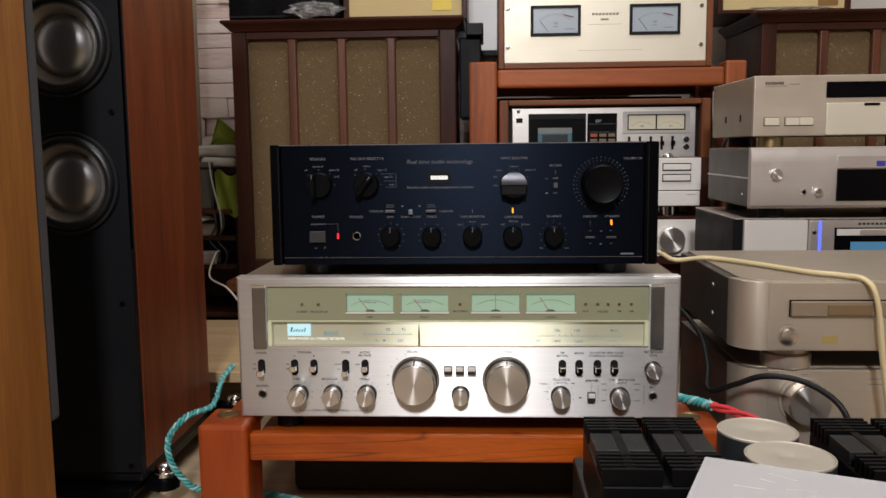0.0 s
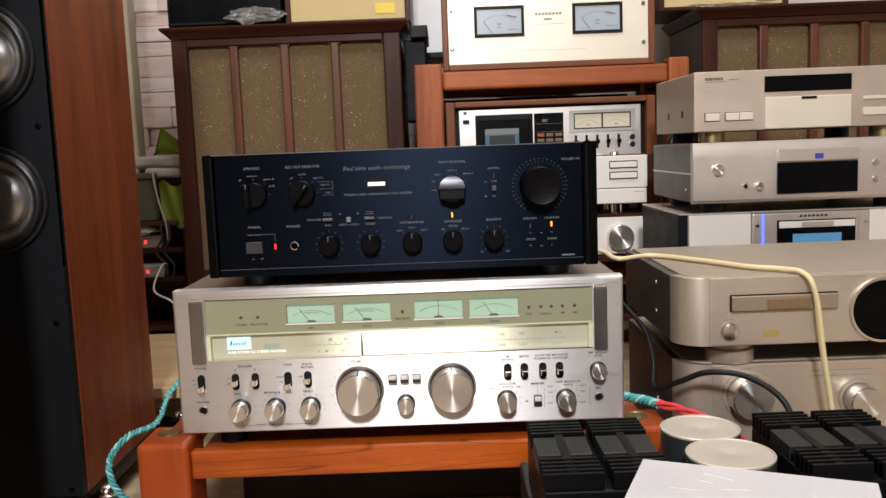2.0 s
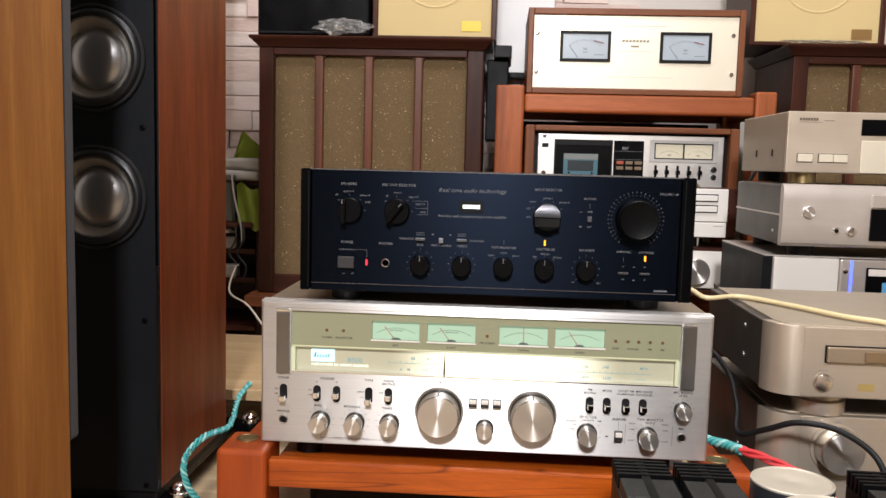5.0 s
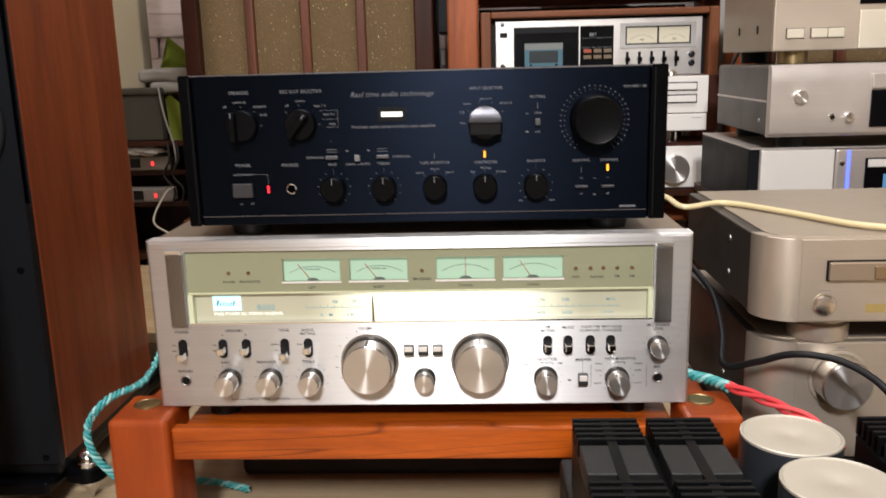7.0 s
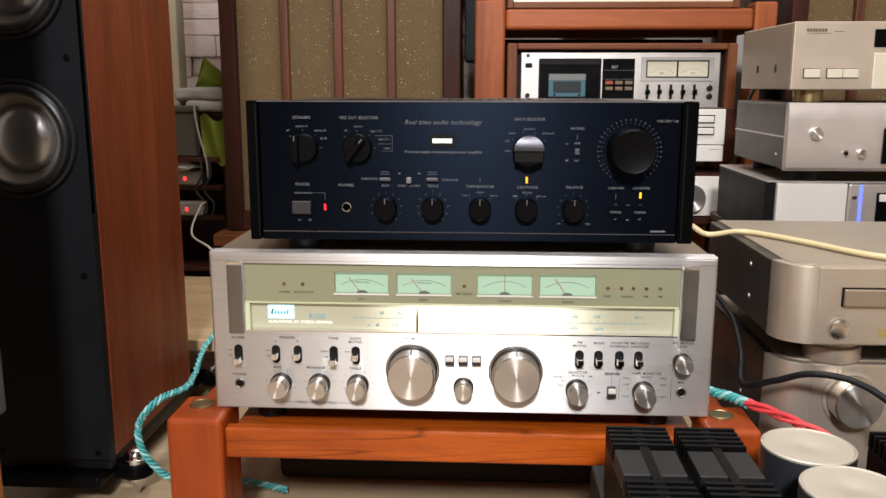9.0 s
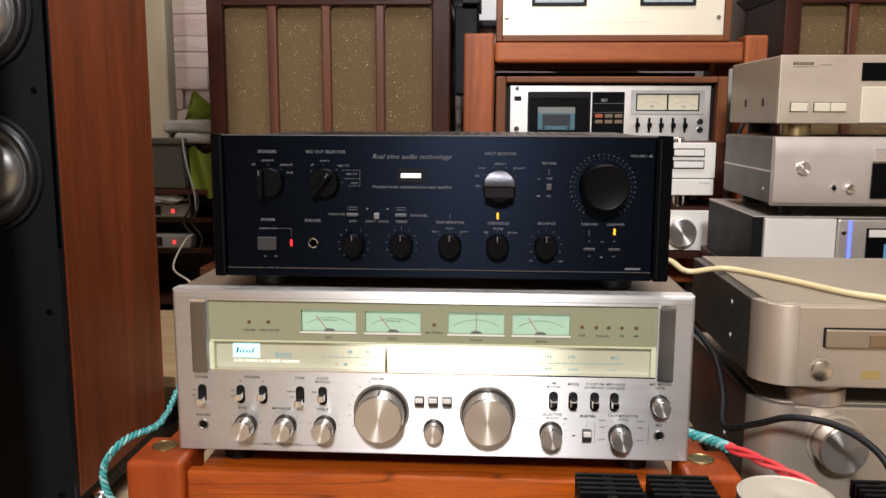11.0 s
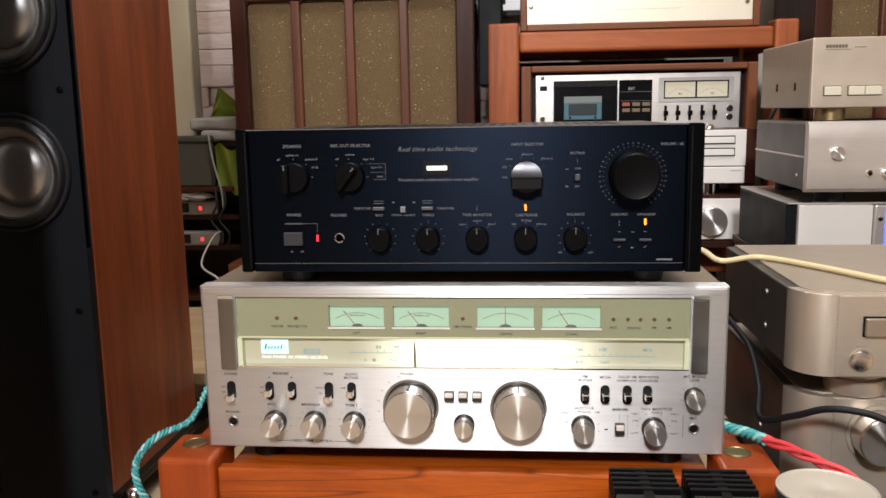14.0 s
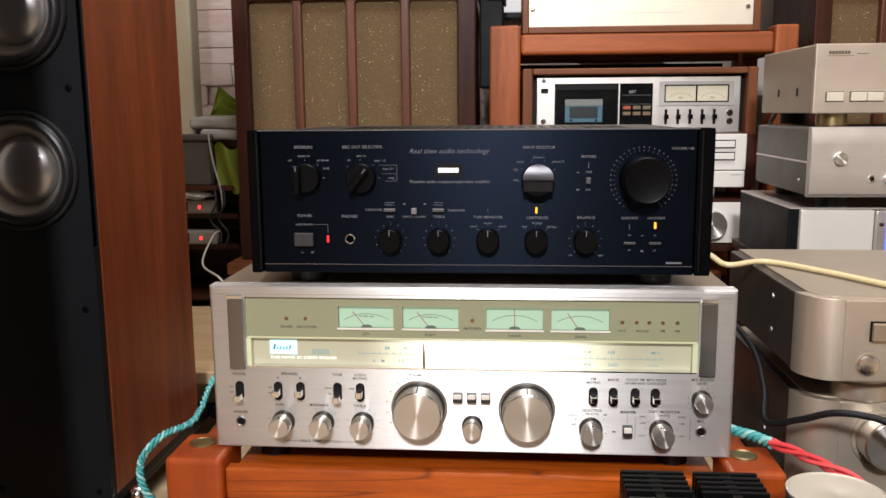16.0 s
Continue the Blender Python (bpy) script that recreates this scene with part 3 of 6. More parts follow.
    for x, z, rad in ((-0.203, 0.4495, 0.0160), (-0.159, 0.4495, 0.0160), (-0.115, 0.4495, 0.0160), (0.132, 0.4485, 0.0160), (0.206, 0.4475, 0.0160), (0.247, 0.483, 0.0125)):
        ticks(x, z, rad, rad + 0.0018, -135, 135, 11, 0.0004, 0.9997, pr)
    ticks(-0.053, 0.468, 0.034, 0.0365, -140, 140, 15, 0.0005, 0.9997, pr)
    part("panel_print", pr, INK, panel)
    for x in (-0.23, 0.23):
        for y in (1.06, 1.38):
            part("foot", lathe([(0, 0), (0.017, 0), (0.019, 0.046), (0, 0.046)], (x, y, 0.39), "z", 24), RUBBER, r)


receiver()


# ---- black integrated amplifier ----
def amplifier():
    a = thing("integrated_amplifier", (0.01, 1.2, 0.601), "black integrated amplifier with satin navy-black front", "amplifier")
    xl, xr, zb, zt = -0.2305, 0.2495, 0.6165, 0.7675
    bm = box(xl + 0.0125, xr - 0.0165, 1.0, 1.02, zb, zt, 0.0016)
    panel = part("front_panel", bm, AMP_FRONT, a, "satin navy-black front panel")
    for x0, x1 in ((xl, xl + 0.012), (xr - 0.016, xr)):
        b = outline(round_rect(x0, x1, zb, zt, 0.002, 3), 0.9985, 1.022)
        cheek = part("side_cheek", b, CHEEK_BLACK, a, "black lacquered side panel")
        part("cheek_groove", box((x0 + x1) / 2 + (0.0035 if x0 < 0 else -0.0045), (x0 + x1) / 2 + (0.0045 if x0 < 0 else -0.0035), 0.9978, 0.9986, zb + 0.003, zt - 0.003), BLACK, cheek)
    part("body", box(xl + 0.006, xr - 0.006, 1.0225, 1.38, zb, zt - 0.003, 0.002), STEEL_BLACK, a)
    vents = bmesh.new()
    for i in range(26):
        x = -0.16 + i * 0.0135
        box(x, x + 0.006, 1.10, 1.30, zt - 0.0031, zt - 0.0022, bm=vents)
    part("lid_vents", vents, BLACK, a)
    # pale strips stand in for highlights along the lower groove and top edge
    part("lower_trim", box(xl + 0.014, xr - 0.018, 0.9984, 1.0, 0.6255, 0.6265), paint("groove_highlight", (0.12, 0.12, 0.14), 0.25, 0.8), panel)
    part("top_trim", box(xl + 0.002, xr - 0.002, 0.9988, 1.001, zt - 0.0012, zt - 0.0002), paint("edge_highlight", (0.22, 0.22, 0.24), 0.3, 0.8), panel)
    # rotary switches with a raised grip
    for x, z, ang in ((-0.169, 0.7175, 0), (-0.1105, 0.7175, 38)):
        k = part("rotary_switch", lathe([(0, 0), (0.0158, 0), (0.0152, 0.008), (0.0144, 0.009), (0, 0.009)], (x, 1.0, z), "y", 40), KNOB_BLACK, a)
        g = box(-0.0034, 0.0034, -0.018, -0.008, -0.0145, 0.0145, 0.0012)
        g.transform(Matrix.Translation((x - (0.007 if ang == 0 else 0.002), 1.0, z - 0.001)) @ Matrix.Rotation(radians(ang), 4, "Y"))
        grip = part("grip", g, KNOB_BLACK, k)
        m = box(-0.0005, 0.0005, -0.0184, -0.0179, 0.009, 0.0142)
        m.transform(Matrix.Translation((x - (0.007 if ang == 0 else 0.002), 1.0, z - 0.001)) @ Matrix.Rotation(radians(ang), 4, "Y"))
        part("grip_mark", m, AMP_INK, k)
    # dished input selector
    sel = part("input_selector", lathe([(0, 0), (0.0168, 0), (0.0165, 0.016), (0.0155, 0.0175), (0, 0.0175)], (0.0725, 1.0, 0.716), "y", 48), KNOB_BLACK, a)
    half = bmesh.new()
    steps, rows = 14, []
    for i in range(steps + 1):
        h = 0.0158 * i / steps
        w = math.sqrt(max(0.0158 ** 2 - h * h, 4e-7))
        y = 0.9795 + 0.0036 * (i / steps) ** 2.2
        rows.append([half.verts.new((0.0725 + w * k, y, 0.7165 + h)) for k in (-1, -0.5, 0, 0.5, 1)])
    for a0, a1 in zip(rows, rows[1:]):
        for i in range(4):
            half.faces.new((a0[i], a0[i + 1], a1[i + 1], a1[i])).smooth = True
    bmesh.ops.solidify(half, geom=half.faces[:], thickness=0.0015)
    part("selector_face", half, SELECTOR_GREY, sel, "polished grey curved face")
    part("selector_dent", box(0.0575, 0.0875, 0.9822, 0.9838, 0.7045, 0.7162, 0.0006), BLACK, sel)
    vol = part("volume_knob", lathe([(0, 0), (0.0246, 0), (0.0246, 0.004), (0.0238, 0.006), (0.0232, 0.026), (0.0218, 0.0282), (0.0208, 0.0278), (0, 0.0278)], (0.1795, 1.0, 0.7165), "y", 64), KNOB_BLACK, a, "large black volume knob")
    for x in (-0.0805, -0.0295, 0.0215, 0.0715, 0.122):
        k = part("tone_knob", lathe([(0, 0), (0.0122, 0), (0.0118, 0.013), (0.0108, 0.0142), (0, 0.0142)], (x, 1.0, 0.653), "y", 36), KNOB_BLACK, a)
        part("knob_mark", box(x - 0.0004, x + 0.0004, 0.9853, 0.9859, 0.658, 0.6642), AMP_INK, k)
    part("display_window", box(-0.0335, -0.005, 0.9992, 1.0004, 0.7185, 0.7325), BLACK, a)
    bd = bmesh.new()
    for i in range(5):
        x = -0.0298 + i * 0.0043
        box(x, x + 0.0036, 0.9986, 0.9992, 0.7232, 0.7278, bm=bd)
    part("lit_badge", bd, WHITE_GLOW, a, "lit white badge")
    part("power_button", box(-0.183, -0.1625, 0.9945, 1.0, 0.6455, 0.6598, 0.0008), paint("grey_button", (0.03, 0.03, 0.034), 0.4, 0.2), a)
    part("power_light", box(-0.1485, -0.1465, 0.9988, 1.0002, 0.6495, 0.6565), RED_LED, a, "red power light")
    for x, z in ((0.0715, 0.684), (0.193, 0.6685)):
        part("amber_light", box(x - 0.001, x + 0.001, 0.9988, 1.0002, z - 0.0032, z + 0.0032), AMBER_LED, a, "amber indicator light")
    j = part("headphone_socket", lathe([(0.0039, 0.0002), (0.0039, 0.0012), (0.0045, 0.0018), (0.0053, 0.0012), (0.0053, 0)], (-0.124, 1.0, 0.653), "y", 28), CHROME, a, "chrome-rimmed socket")
    part("socket_hole", lathe([(0.0041, 0), (0.0041, 0.0008), (0, 0.0008)], (-0.124, 1.0, 0.653), "y", 20), paint("socket_dark", (0.0005, 0.0005, 0.0005), 0.9, spec=0.0), j)
    for x in (-0.081, -0.03):
        part("turnover_key", box(x - 0.0062, x + 0.0062, 0.9955, 1.0, 0.6823, 0.6857, 0.0006), paint("grey_key", (0.1, 0.1, 0.11), 0.4, 0.5), a)
    part("direct_key", box(-0.058, -0.0525, 0.9945, 1.0, 0.680, 0.6862, 0.0006), paint("light_grey_key", (0.2, 0.2, 0.21), 0.4, 0.5), a)
    part("muting_key", box(0.1215, 0.1265, 0.9955, 1.0, 0.7115, 0.718, 0.0006), paint("dim_grey_key", (0.08, 0.08, 0.09), 0.4, 0.5), a)
    for x in (0.167, 0.193):
        part("filter_key", box(x - 0.0062, x + 0.0062, 0.996, 1.0, 0.6487, 0.6515, 0.0006), paint("dark_filter_key", (0.05, 0.05, 0.055), 0.4, 0.5), a)
    w = letters([("SPEAKERS", -0.171, 0.7495, 0.0026), ("REC OUT SELECTOR", -0.109, 0.7495, 0.0026), ("off", -0.186, 0.736, 0.002), ("system-A", -0.171, 0.7405, 0.002), ("system-B", -0.151, 0.736, 0.002), ("A+B", -0.1475, 0.7275, 0.0022), ("off", -0.1235, 0.736, 0.002), ("source", -0.11, 0.7405, 0.002),
                 ("tape 1-2", -0.0905, 0.7355, 0.002), ("tape 2-1", -0.082, 0.727, 0.002), ("copy", -0.079, 0.7175, 0.002), ("Real time audio technology", -0.019, 0.745, 0.0042, 0.35), ("Precision audio component/pre-main amplifier", -0.018, 0.7135, 0.0025), ("INPUT SELECTOR", 0.0735, 0.7485, 0.0024),
                 ("phono-1", 0.0735, 0.7385, 0.002), ("phono-2", 0.093, 0.734, 0.002), ("tuner", 0.055, 0.734, 0.002), ("CD", 0.05, 0.7255, 0.002), ("aux", 0.05, 0.7155, 0.002), ("MUTING", 0.124, 0.739, 0.0022), ("-20dB", 0.124, 0.7235, 0.0017), ("OFF", 0.124, 0.705, 0.0017), ("VOLUME / dB", 0.218, 0.747, 0.0022), ("POWER", -0.172, 0.6775, 0.0026),
                 ("PHONES", -0.124, 0.677, 0.0026), ("on/protection", -0.172, 0.6685, 0.002), ("on", -0.176, 0.6385, 0.0019), ("off", -0.165, 0.6385, 0.0019), ("TURNOVER", -0.0985, 0.684, 0.002), ("TURNOVER", -0.0115, 0.6835, 0.002), ("BASS", -0.081, 0.6768, 0.0022), ("DIRECT COUPLE", -0.0555, 0.6768, 0.0019), ("TREBLE", -0.0295, 0.6768, 0.0022),
                 ("TAPE MONITOR", 0.0215, 0.6765, 0.0024), ("source", 0.0215, 0.6705, 0.0018), ("tape-1", 0.0065, 0.667, 0.0018), ("tape-2", 0.0365, 0.667, 0.0018), ("CARTRIDGE", 0.0725, 0.676, 0.0024), ("MC/high", 0.0725, 0.6705, 0.0018), ("MM", 0.0595, 0.6665, 0.0018), ("MC/low", 0.0875, 0.6665, 0.0018), ("BALANCE", 0.1225, 0.6765, 0.0024), ("SUBSONIC", 0.167, 0.676, 0.0021), ("LOUDNESS", 0.194, 0.676, 0.0021),
                 ("left", 0.107, 0.637, 0.0017), ("right", 0.138, 0.637, 0.0017), ("on", 0.167, 0.6585, 0.0016), ("on", 0.193, 0.6585, 0.0016), ("off", 0.167, 0.6425, 0.0016), ("off", 0.193, 0.6425, 0.0016)], 0.9998)
    bars([(-0.161, -0.1472, 0.6683, 0.6686), (-0.1475, -0.1472, 0.659, 0.6685), (-0.092, -0.073, 0.7305, 0.7308), (-0.089, -0.073, 0.7217, 0.722), (-0.0733, -0.073, 0.714, 0.7308), (-0.086, -0.073, 0.714, 0.7143), (0.205, 0.221, 0.6285, 0.6305), (-0.0865, -0.076, 0.6915, 0.692), (-0.0865, -0.076, 0.689, 0.6895), (-0.0352, -0.025, 0.6915, 0.692), (-0.0352, -0.025, 0.689, 0.6895),
          (-0.067, -0.0645, 0.6895, 0.691), (-0.0455, -0.043, 0.6895, 0.691), (0.112, 0.115, 0.7225, 0.7232), (0.112, 0.115, 0.7045, 0.706), (0.1238, 0.1242, 0.7275, 0.7335), (0.1668, 0.1672, 0.664, 0.670), (0.179, 0.182, 0.6575, 0.6582), (0.179, 0.1815, 0.641, 0.6425), (0.0213, 0.0217, 0.681, 0.686)], 0.9998, w)
    for x in (-0.0805, -0.0295, 0.122):
        ticks(x, 0.653, 0.0155, 0.0172, -140, 140, 11, 0.0006, 0.9997, w)
        ticks(x, 0.653, 0.014, 0.0195, 0, 0.1, 2, 0.0004, 0.9997, w)
    for x in (0.0215, 0.0715):
        ticks(x, 0.653, 0.0145, 0.0165, -45, 45, 3, 0.0004, 0.9997, w)
    for x in (-0.169, -0.1105):
        ticks(x, 0.7175, 0.0175, 0.0195, -50, 90, 4, 0.0005, 0.9997, w)
    ticks(0.0725, 0.716, 0.0188, 0.0205, -95, 60, 5, 0.0005, 0.9997, w)
    ticks(0.1795, 0.7155, 0.0288, 0.0302, -145, 145, 33, 0.0004, 0.9997, w)
    ticks(0.1795, 0.7155, 0.0324, 0.0338, -145, 145, 33, 0.0008, 0.9997, w)
    part("panel_print", w, AMP_INK, panel)
    for x in (-0.18, 0.2):
        for y in (1.05, 1.34):
            part("foot", lathe([(0, 0), (0.02, 0), (0.022, 0.0155), (0, 0.0155)], (x, y, 0.6012), "z", 24), RUBBER, a)


def amp_front():
    k = Nodes("satin_navy_black")
    lines = k.noise(1.0, (3, 1000, 1000), detail=2)
    k.set(colour=k.mix(k.span(lines, 0, 1), (0.0004, 0.0006, 0.0010), (0.0008, 0.0011, 0.0020)), rough=0.32, metal=0.0, spec=0.16, aniso=0.84)
    v = k.n("ShaderNodeCombineXYZ")
    v.inputs[2].default_value = 1.0
    k.link(v.outputs[0], k.b.inputs["Tangent"])
    k.b.inputs["Specular Tint"].default_value = (0.40, 0.58, 1.0, 1)
    k.bump(lines, 0.06, 0.0002)
    return k.m


AMP_FRONT = amp_front()
BLACK_GLOSS = paint("black_lacquer", (0.0016, 0.0016, 0.0022), 0.3, 0, 0.1, bump=0.02, spec=0.1)
CHEEK_BLACK = paint("black_side_lacquer", (0.0012, 0.0013, 0.0018), 0.34, 0, 0.1, bump=0.02, spec=0.05)
STEEL_BLACK = paint("black_painted_steel", (0.012, 0.012, 0.014), 0.4, 0.2, 0.1)
KNOB_BLACK = paint("satin_black_knob", (0.0017, 0.0018, 0.0022), 0.36, 0, 0.1, grain=900, spec=0.09)
SELECTOR_GREY = brushed("polished_selector_face", (0.13, 0.13, 0.145), 0.36, metal=1.0, along="x", strength=0.03)
AMP_INK = paint("dim_grey_ink", (0.125, 0.13, 0.145), 0.6, 0, 0.05)
amplifier()


# ---- low cherry-wood stand under the receiver ----
def small_stand():
    s = thing("wooden_stand", (0, 1.2, FLOOR), "low glossy cherry-red wooden stand with corner posts", "stand")
    for x0, x1 in ((-0.3275, -0.2645), (0.2705, 0.3295)):
        for y0 in (0.965, 1.36):
            post = part("post", box(x0, x1, y0, y0 + 0.075, FLOOR, 0.4175, 0.006, 3), CHERRY, s)
            cap = lathe([(0, 0), (0.0145, 0), (0.0145, 0.0012), (0.012, 0.0022), (0.0105, 0.0014), (0, 0.0014)], ((x0 + x1) / 2 - 0.004, y0 + 0.045, 0.4175), "z", 28)
            part("bolt", cap, BRASS, post, "flat brass bolt head")
    part("front_rail", box(-0.2643, 0.2703, 0.976, 0.992, 0.3675, 0.4035, 0.003, 3), CHERRY_X, s)
    part("back_rail", box(-0.2643, 0.2703, 1.40, 1.427, 0.3685, 0.405, 0.004), CHERRY_X, s)
    for x0 in (-0.318, 0.288):
        part("side_rail", box(x0, x0 + 0.028, 1.041, 1.359, 0.3685, 0.405, 0.004), CHERRY, s)
    part("shelf_board", box(-0.2643, 0.2703, 0.9925, 1.399, 0.372, 0.3898, 0.002), CHERRY_X, s)
    b = thing("black_box", (-0.05, 1.3, FLOOR), "dull black box standing on the floor", "box")
    part("body", box(-0.125, 0.02, 1.26, 1.52, FLOOR, 0.372, 0.004), BLACK_MATT, b)
    part("front_plate", box(-0.118, 0.013, 1.255, 1.26, FLOOR + 0.008, 0.366, 0.001), BLACK, b)
    # low dark brown slab, nearly as wide as the gap between the posts
    solid("floor_cloth", box(-0.262, 0.24, 1.20, 1.25, FLOOR, FLOOR + 0.12, 0.01), ROUGH_BROWN, "upright dark brown slab on the floor under the stand", "cloth", at=(0, 1.22, FLOOR))


# ---- tall floor speaker ----
def holed_board(x0, x1, z0, z1, y0, y1, cx, cz, r, bm):
    """A rectangular piece of board with one round opening through it."""
    b = bmesh.new()
    turns = sorted([2 * math.pi * i / 64 for i in range(64)] + [math.atan2(z - cz, x - cx) % (2 * math.pi) for x in (x0, x1) for z in (z0, z1)])
    loops = []
    for a in turns:
        c, s = math.cos(a), math.sin(a)
        far = min(((x1 if c > 0 else x0) - cx) / c if abs(c) > 1e-6 else 9, ((z1 if s > 0 else z0) - cz) / s if abs(s) > 1e-6 else 9)
        loops.append([b.verts.new((cx + d * c, y, cz + d * s)) for y in (y0, y1) for d in (r, far)])
    for p, q in zip(loops, loops[1:] + loops[:1]):
        for i, j in ((0, 1), (2, 3), (0, 2)):
            b.faces.new((p[i], q[i], q[j], p[j]))
    return add(bm, b)


def woofer(parent, x, y, z, R):
    w = part("woofer", lathe([(R, 0), (R, 0.005), (R * 0.985, 0.007), (R * 0.94, 0.007), (R * 0.93, 0.001), (R * 0.92, -0.003)], (x, y, z), "y", 64), RUBBER, parent, "black framed woofer")
    part("surround", lathe([(R * 0.94, 0.003), (R * 0.915, 0.0075), (R * 0.88, 0.0105), (R * 0.84, 0.0118), (R * 0.80, 0.0112), (R * 0.765, 0.0095), (R * 0.735, 0.0085)], (x, y, z), "y", 64), RUBBER_SOFT, w, "wide black rubber surround")
    part("cone", lathe([(R * 0.765, 0.0092), (R * 0.75, 0.0092), (R * 0.72, 0.0045), (R * 0.64, -0.004), (R * 0.565, -0.0105)], (x, y, z), "y", 64), CONE, w, "silver cone ring")
    dome = [(R * 0.59 * math.cos(radians(a)), -0.0105 + 0.0185 * math.sin(radians(a))) for a in range(0, 91, 9)]
    part("dust_cap", lathe(dome, (x, y, z), "y", 64), DUST_CAP, w, "large domed grey dust cap")


def floor_speaker():
    s = thing("floor_speaker", (-0.54, 1.28, FLOOR), "tall mahogany floor speaker with black baffle", "speaker")
    part("cabinet", box(-0.63, -0.4597, 1.121, 1.411, 0.298, 1.24, 0.003), MAHOGANY, s, "red-brown mahogany veneer cabinet")
    board = box(-0.629, -0.4602, 1.106, 1.1205, 0.299, 0.624)
    for z0, z1, cz in ((0.624, 0.813, 0.7185), (0.813, 1.002, 0.908), (1.002, 1.239, 1.097)):
        holed_board(-0.629, -0.4602, z0, z1, 1.106, 1.1205, -0.543, cz, 0.068, board)
    bmesh.ops.remove_doubles(board, verts=board.verts, dist=1e-5)
    baffle = part("baffle", board, BLACK_MATT, s, "matt black baffle")
    for z in (1.097, 0.908, 0.7185):
        woofer(s, -0.543, 1.106, z, 0.0725)
    for x in (-0.4765, -0.606):
        for z in (0.308, 0.547, 0.8155, 1.003, 1.19):
            part("screw", lathe([(0, 0), (0.0042, 0), (0.0042, 0.0012), (0.002, 0.0016), (0.002, 0.0006), (0, 0.0006)], (x, 1.106, z), "y", 14), BLACK_GLOSS, baffle)
    part("plinth", box(-0.625, -0.464, 1.115, 1.405, 0.2808, 0.298, 0.003), BLACK, s)
    part("base_plate", box(-0.612, -0.471, 1.09, 1.525, 0.2645, 0.2803, 0.003), BLACK_GLOSS, s)
    for y in (1.145, 1.505):
        for sx in (1, -1):
            xc = -0.5415 + sx * 0.0975
            arm = plan_shape([(-0.5415 + sx * 0.072, y - 0.014), (xc, y - 0.022)] + [(xc + sx * 0.022 * math.cos(radians(a)), y + 0.022 * math.sin(radians(a))) for a in range(-75, 76, 15)] + [(xc, y + 0.022), (-0.5415 + sx * 0.072, y + 0.014)][::1], 0.262, 0.2805, 0.004)
            foot = part("outrigger_foot", arm, BLACK_GLOSS, s, "black outrigger foot")
            ball = [(0.0, 0.0)] + [(0.0165, 0.0), (0.0165, 0.005)] + [(0.0145 * math.cos(radians(a)), 0.006 + 0.0145 * math.sin(radians(a))) for a in range(0, 91, 10)]
            part("chrome_cap", lathe(ball, (xc, y, 0.2806), "z", 32), CHROME, foot, "chrome domed cap")
            part("spike", lathe([(0, 0), (0.001, 0.0), (0.0105, 0.021), (0.0125, 0.0225), (0.0125, 0.0298), (0, 0.0298)], (xc, y, FLOOR + 0.0002), "z", 24), CHROME, foot, "chrome cone spike")


def near_cabinet():
    c = thing("oak_speaker", (-0.66, 0.68, FLOOR), "golden oak veneer speaker with grey cloth grille", "speaker")
    part("cabinet", box(-0.85, -0.4685, 0.48, 0.8815, FLOOR + 0.03, 1.6, 0.003), OAK, c, "golden oak veneer cabinet")
    part("grille", box(-0.846, -0.4695, 0.8817, 0.9045, 0.447, 1.58, 0.005, 3), GREY_CLOTH, c, "dark grey cloth grille")
    part("plinth", box(-0.84, -0.48, 0.49, 0.87, FLOOR, FLOOR + 0.03, 0.002), BLACK, c)


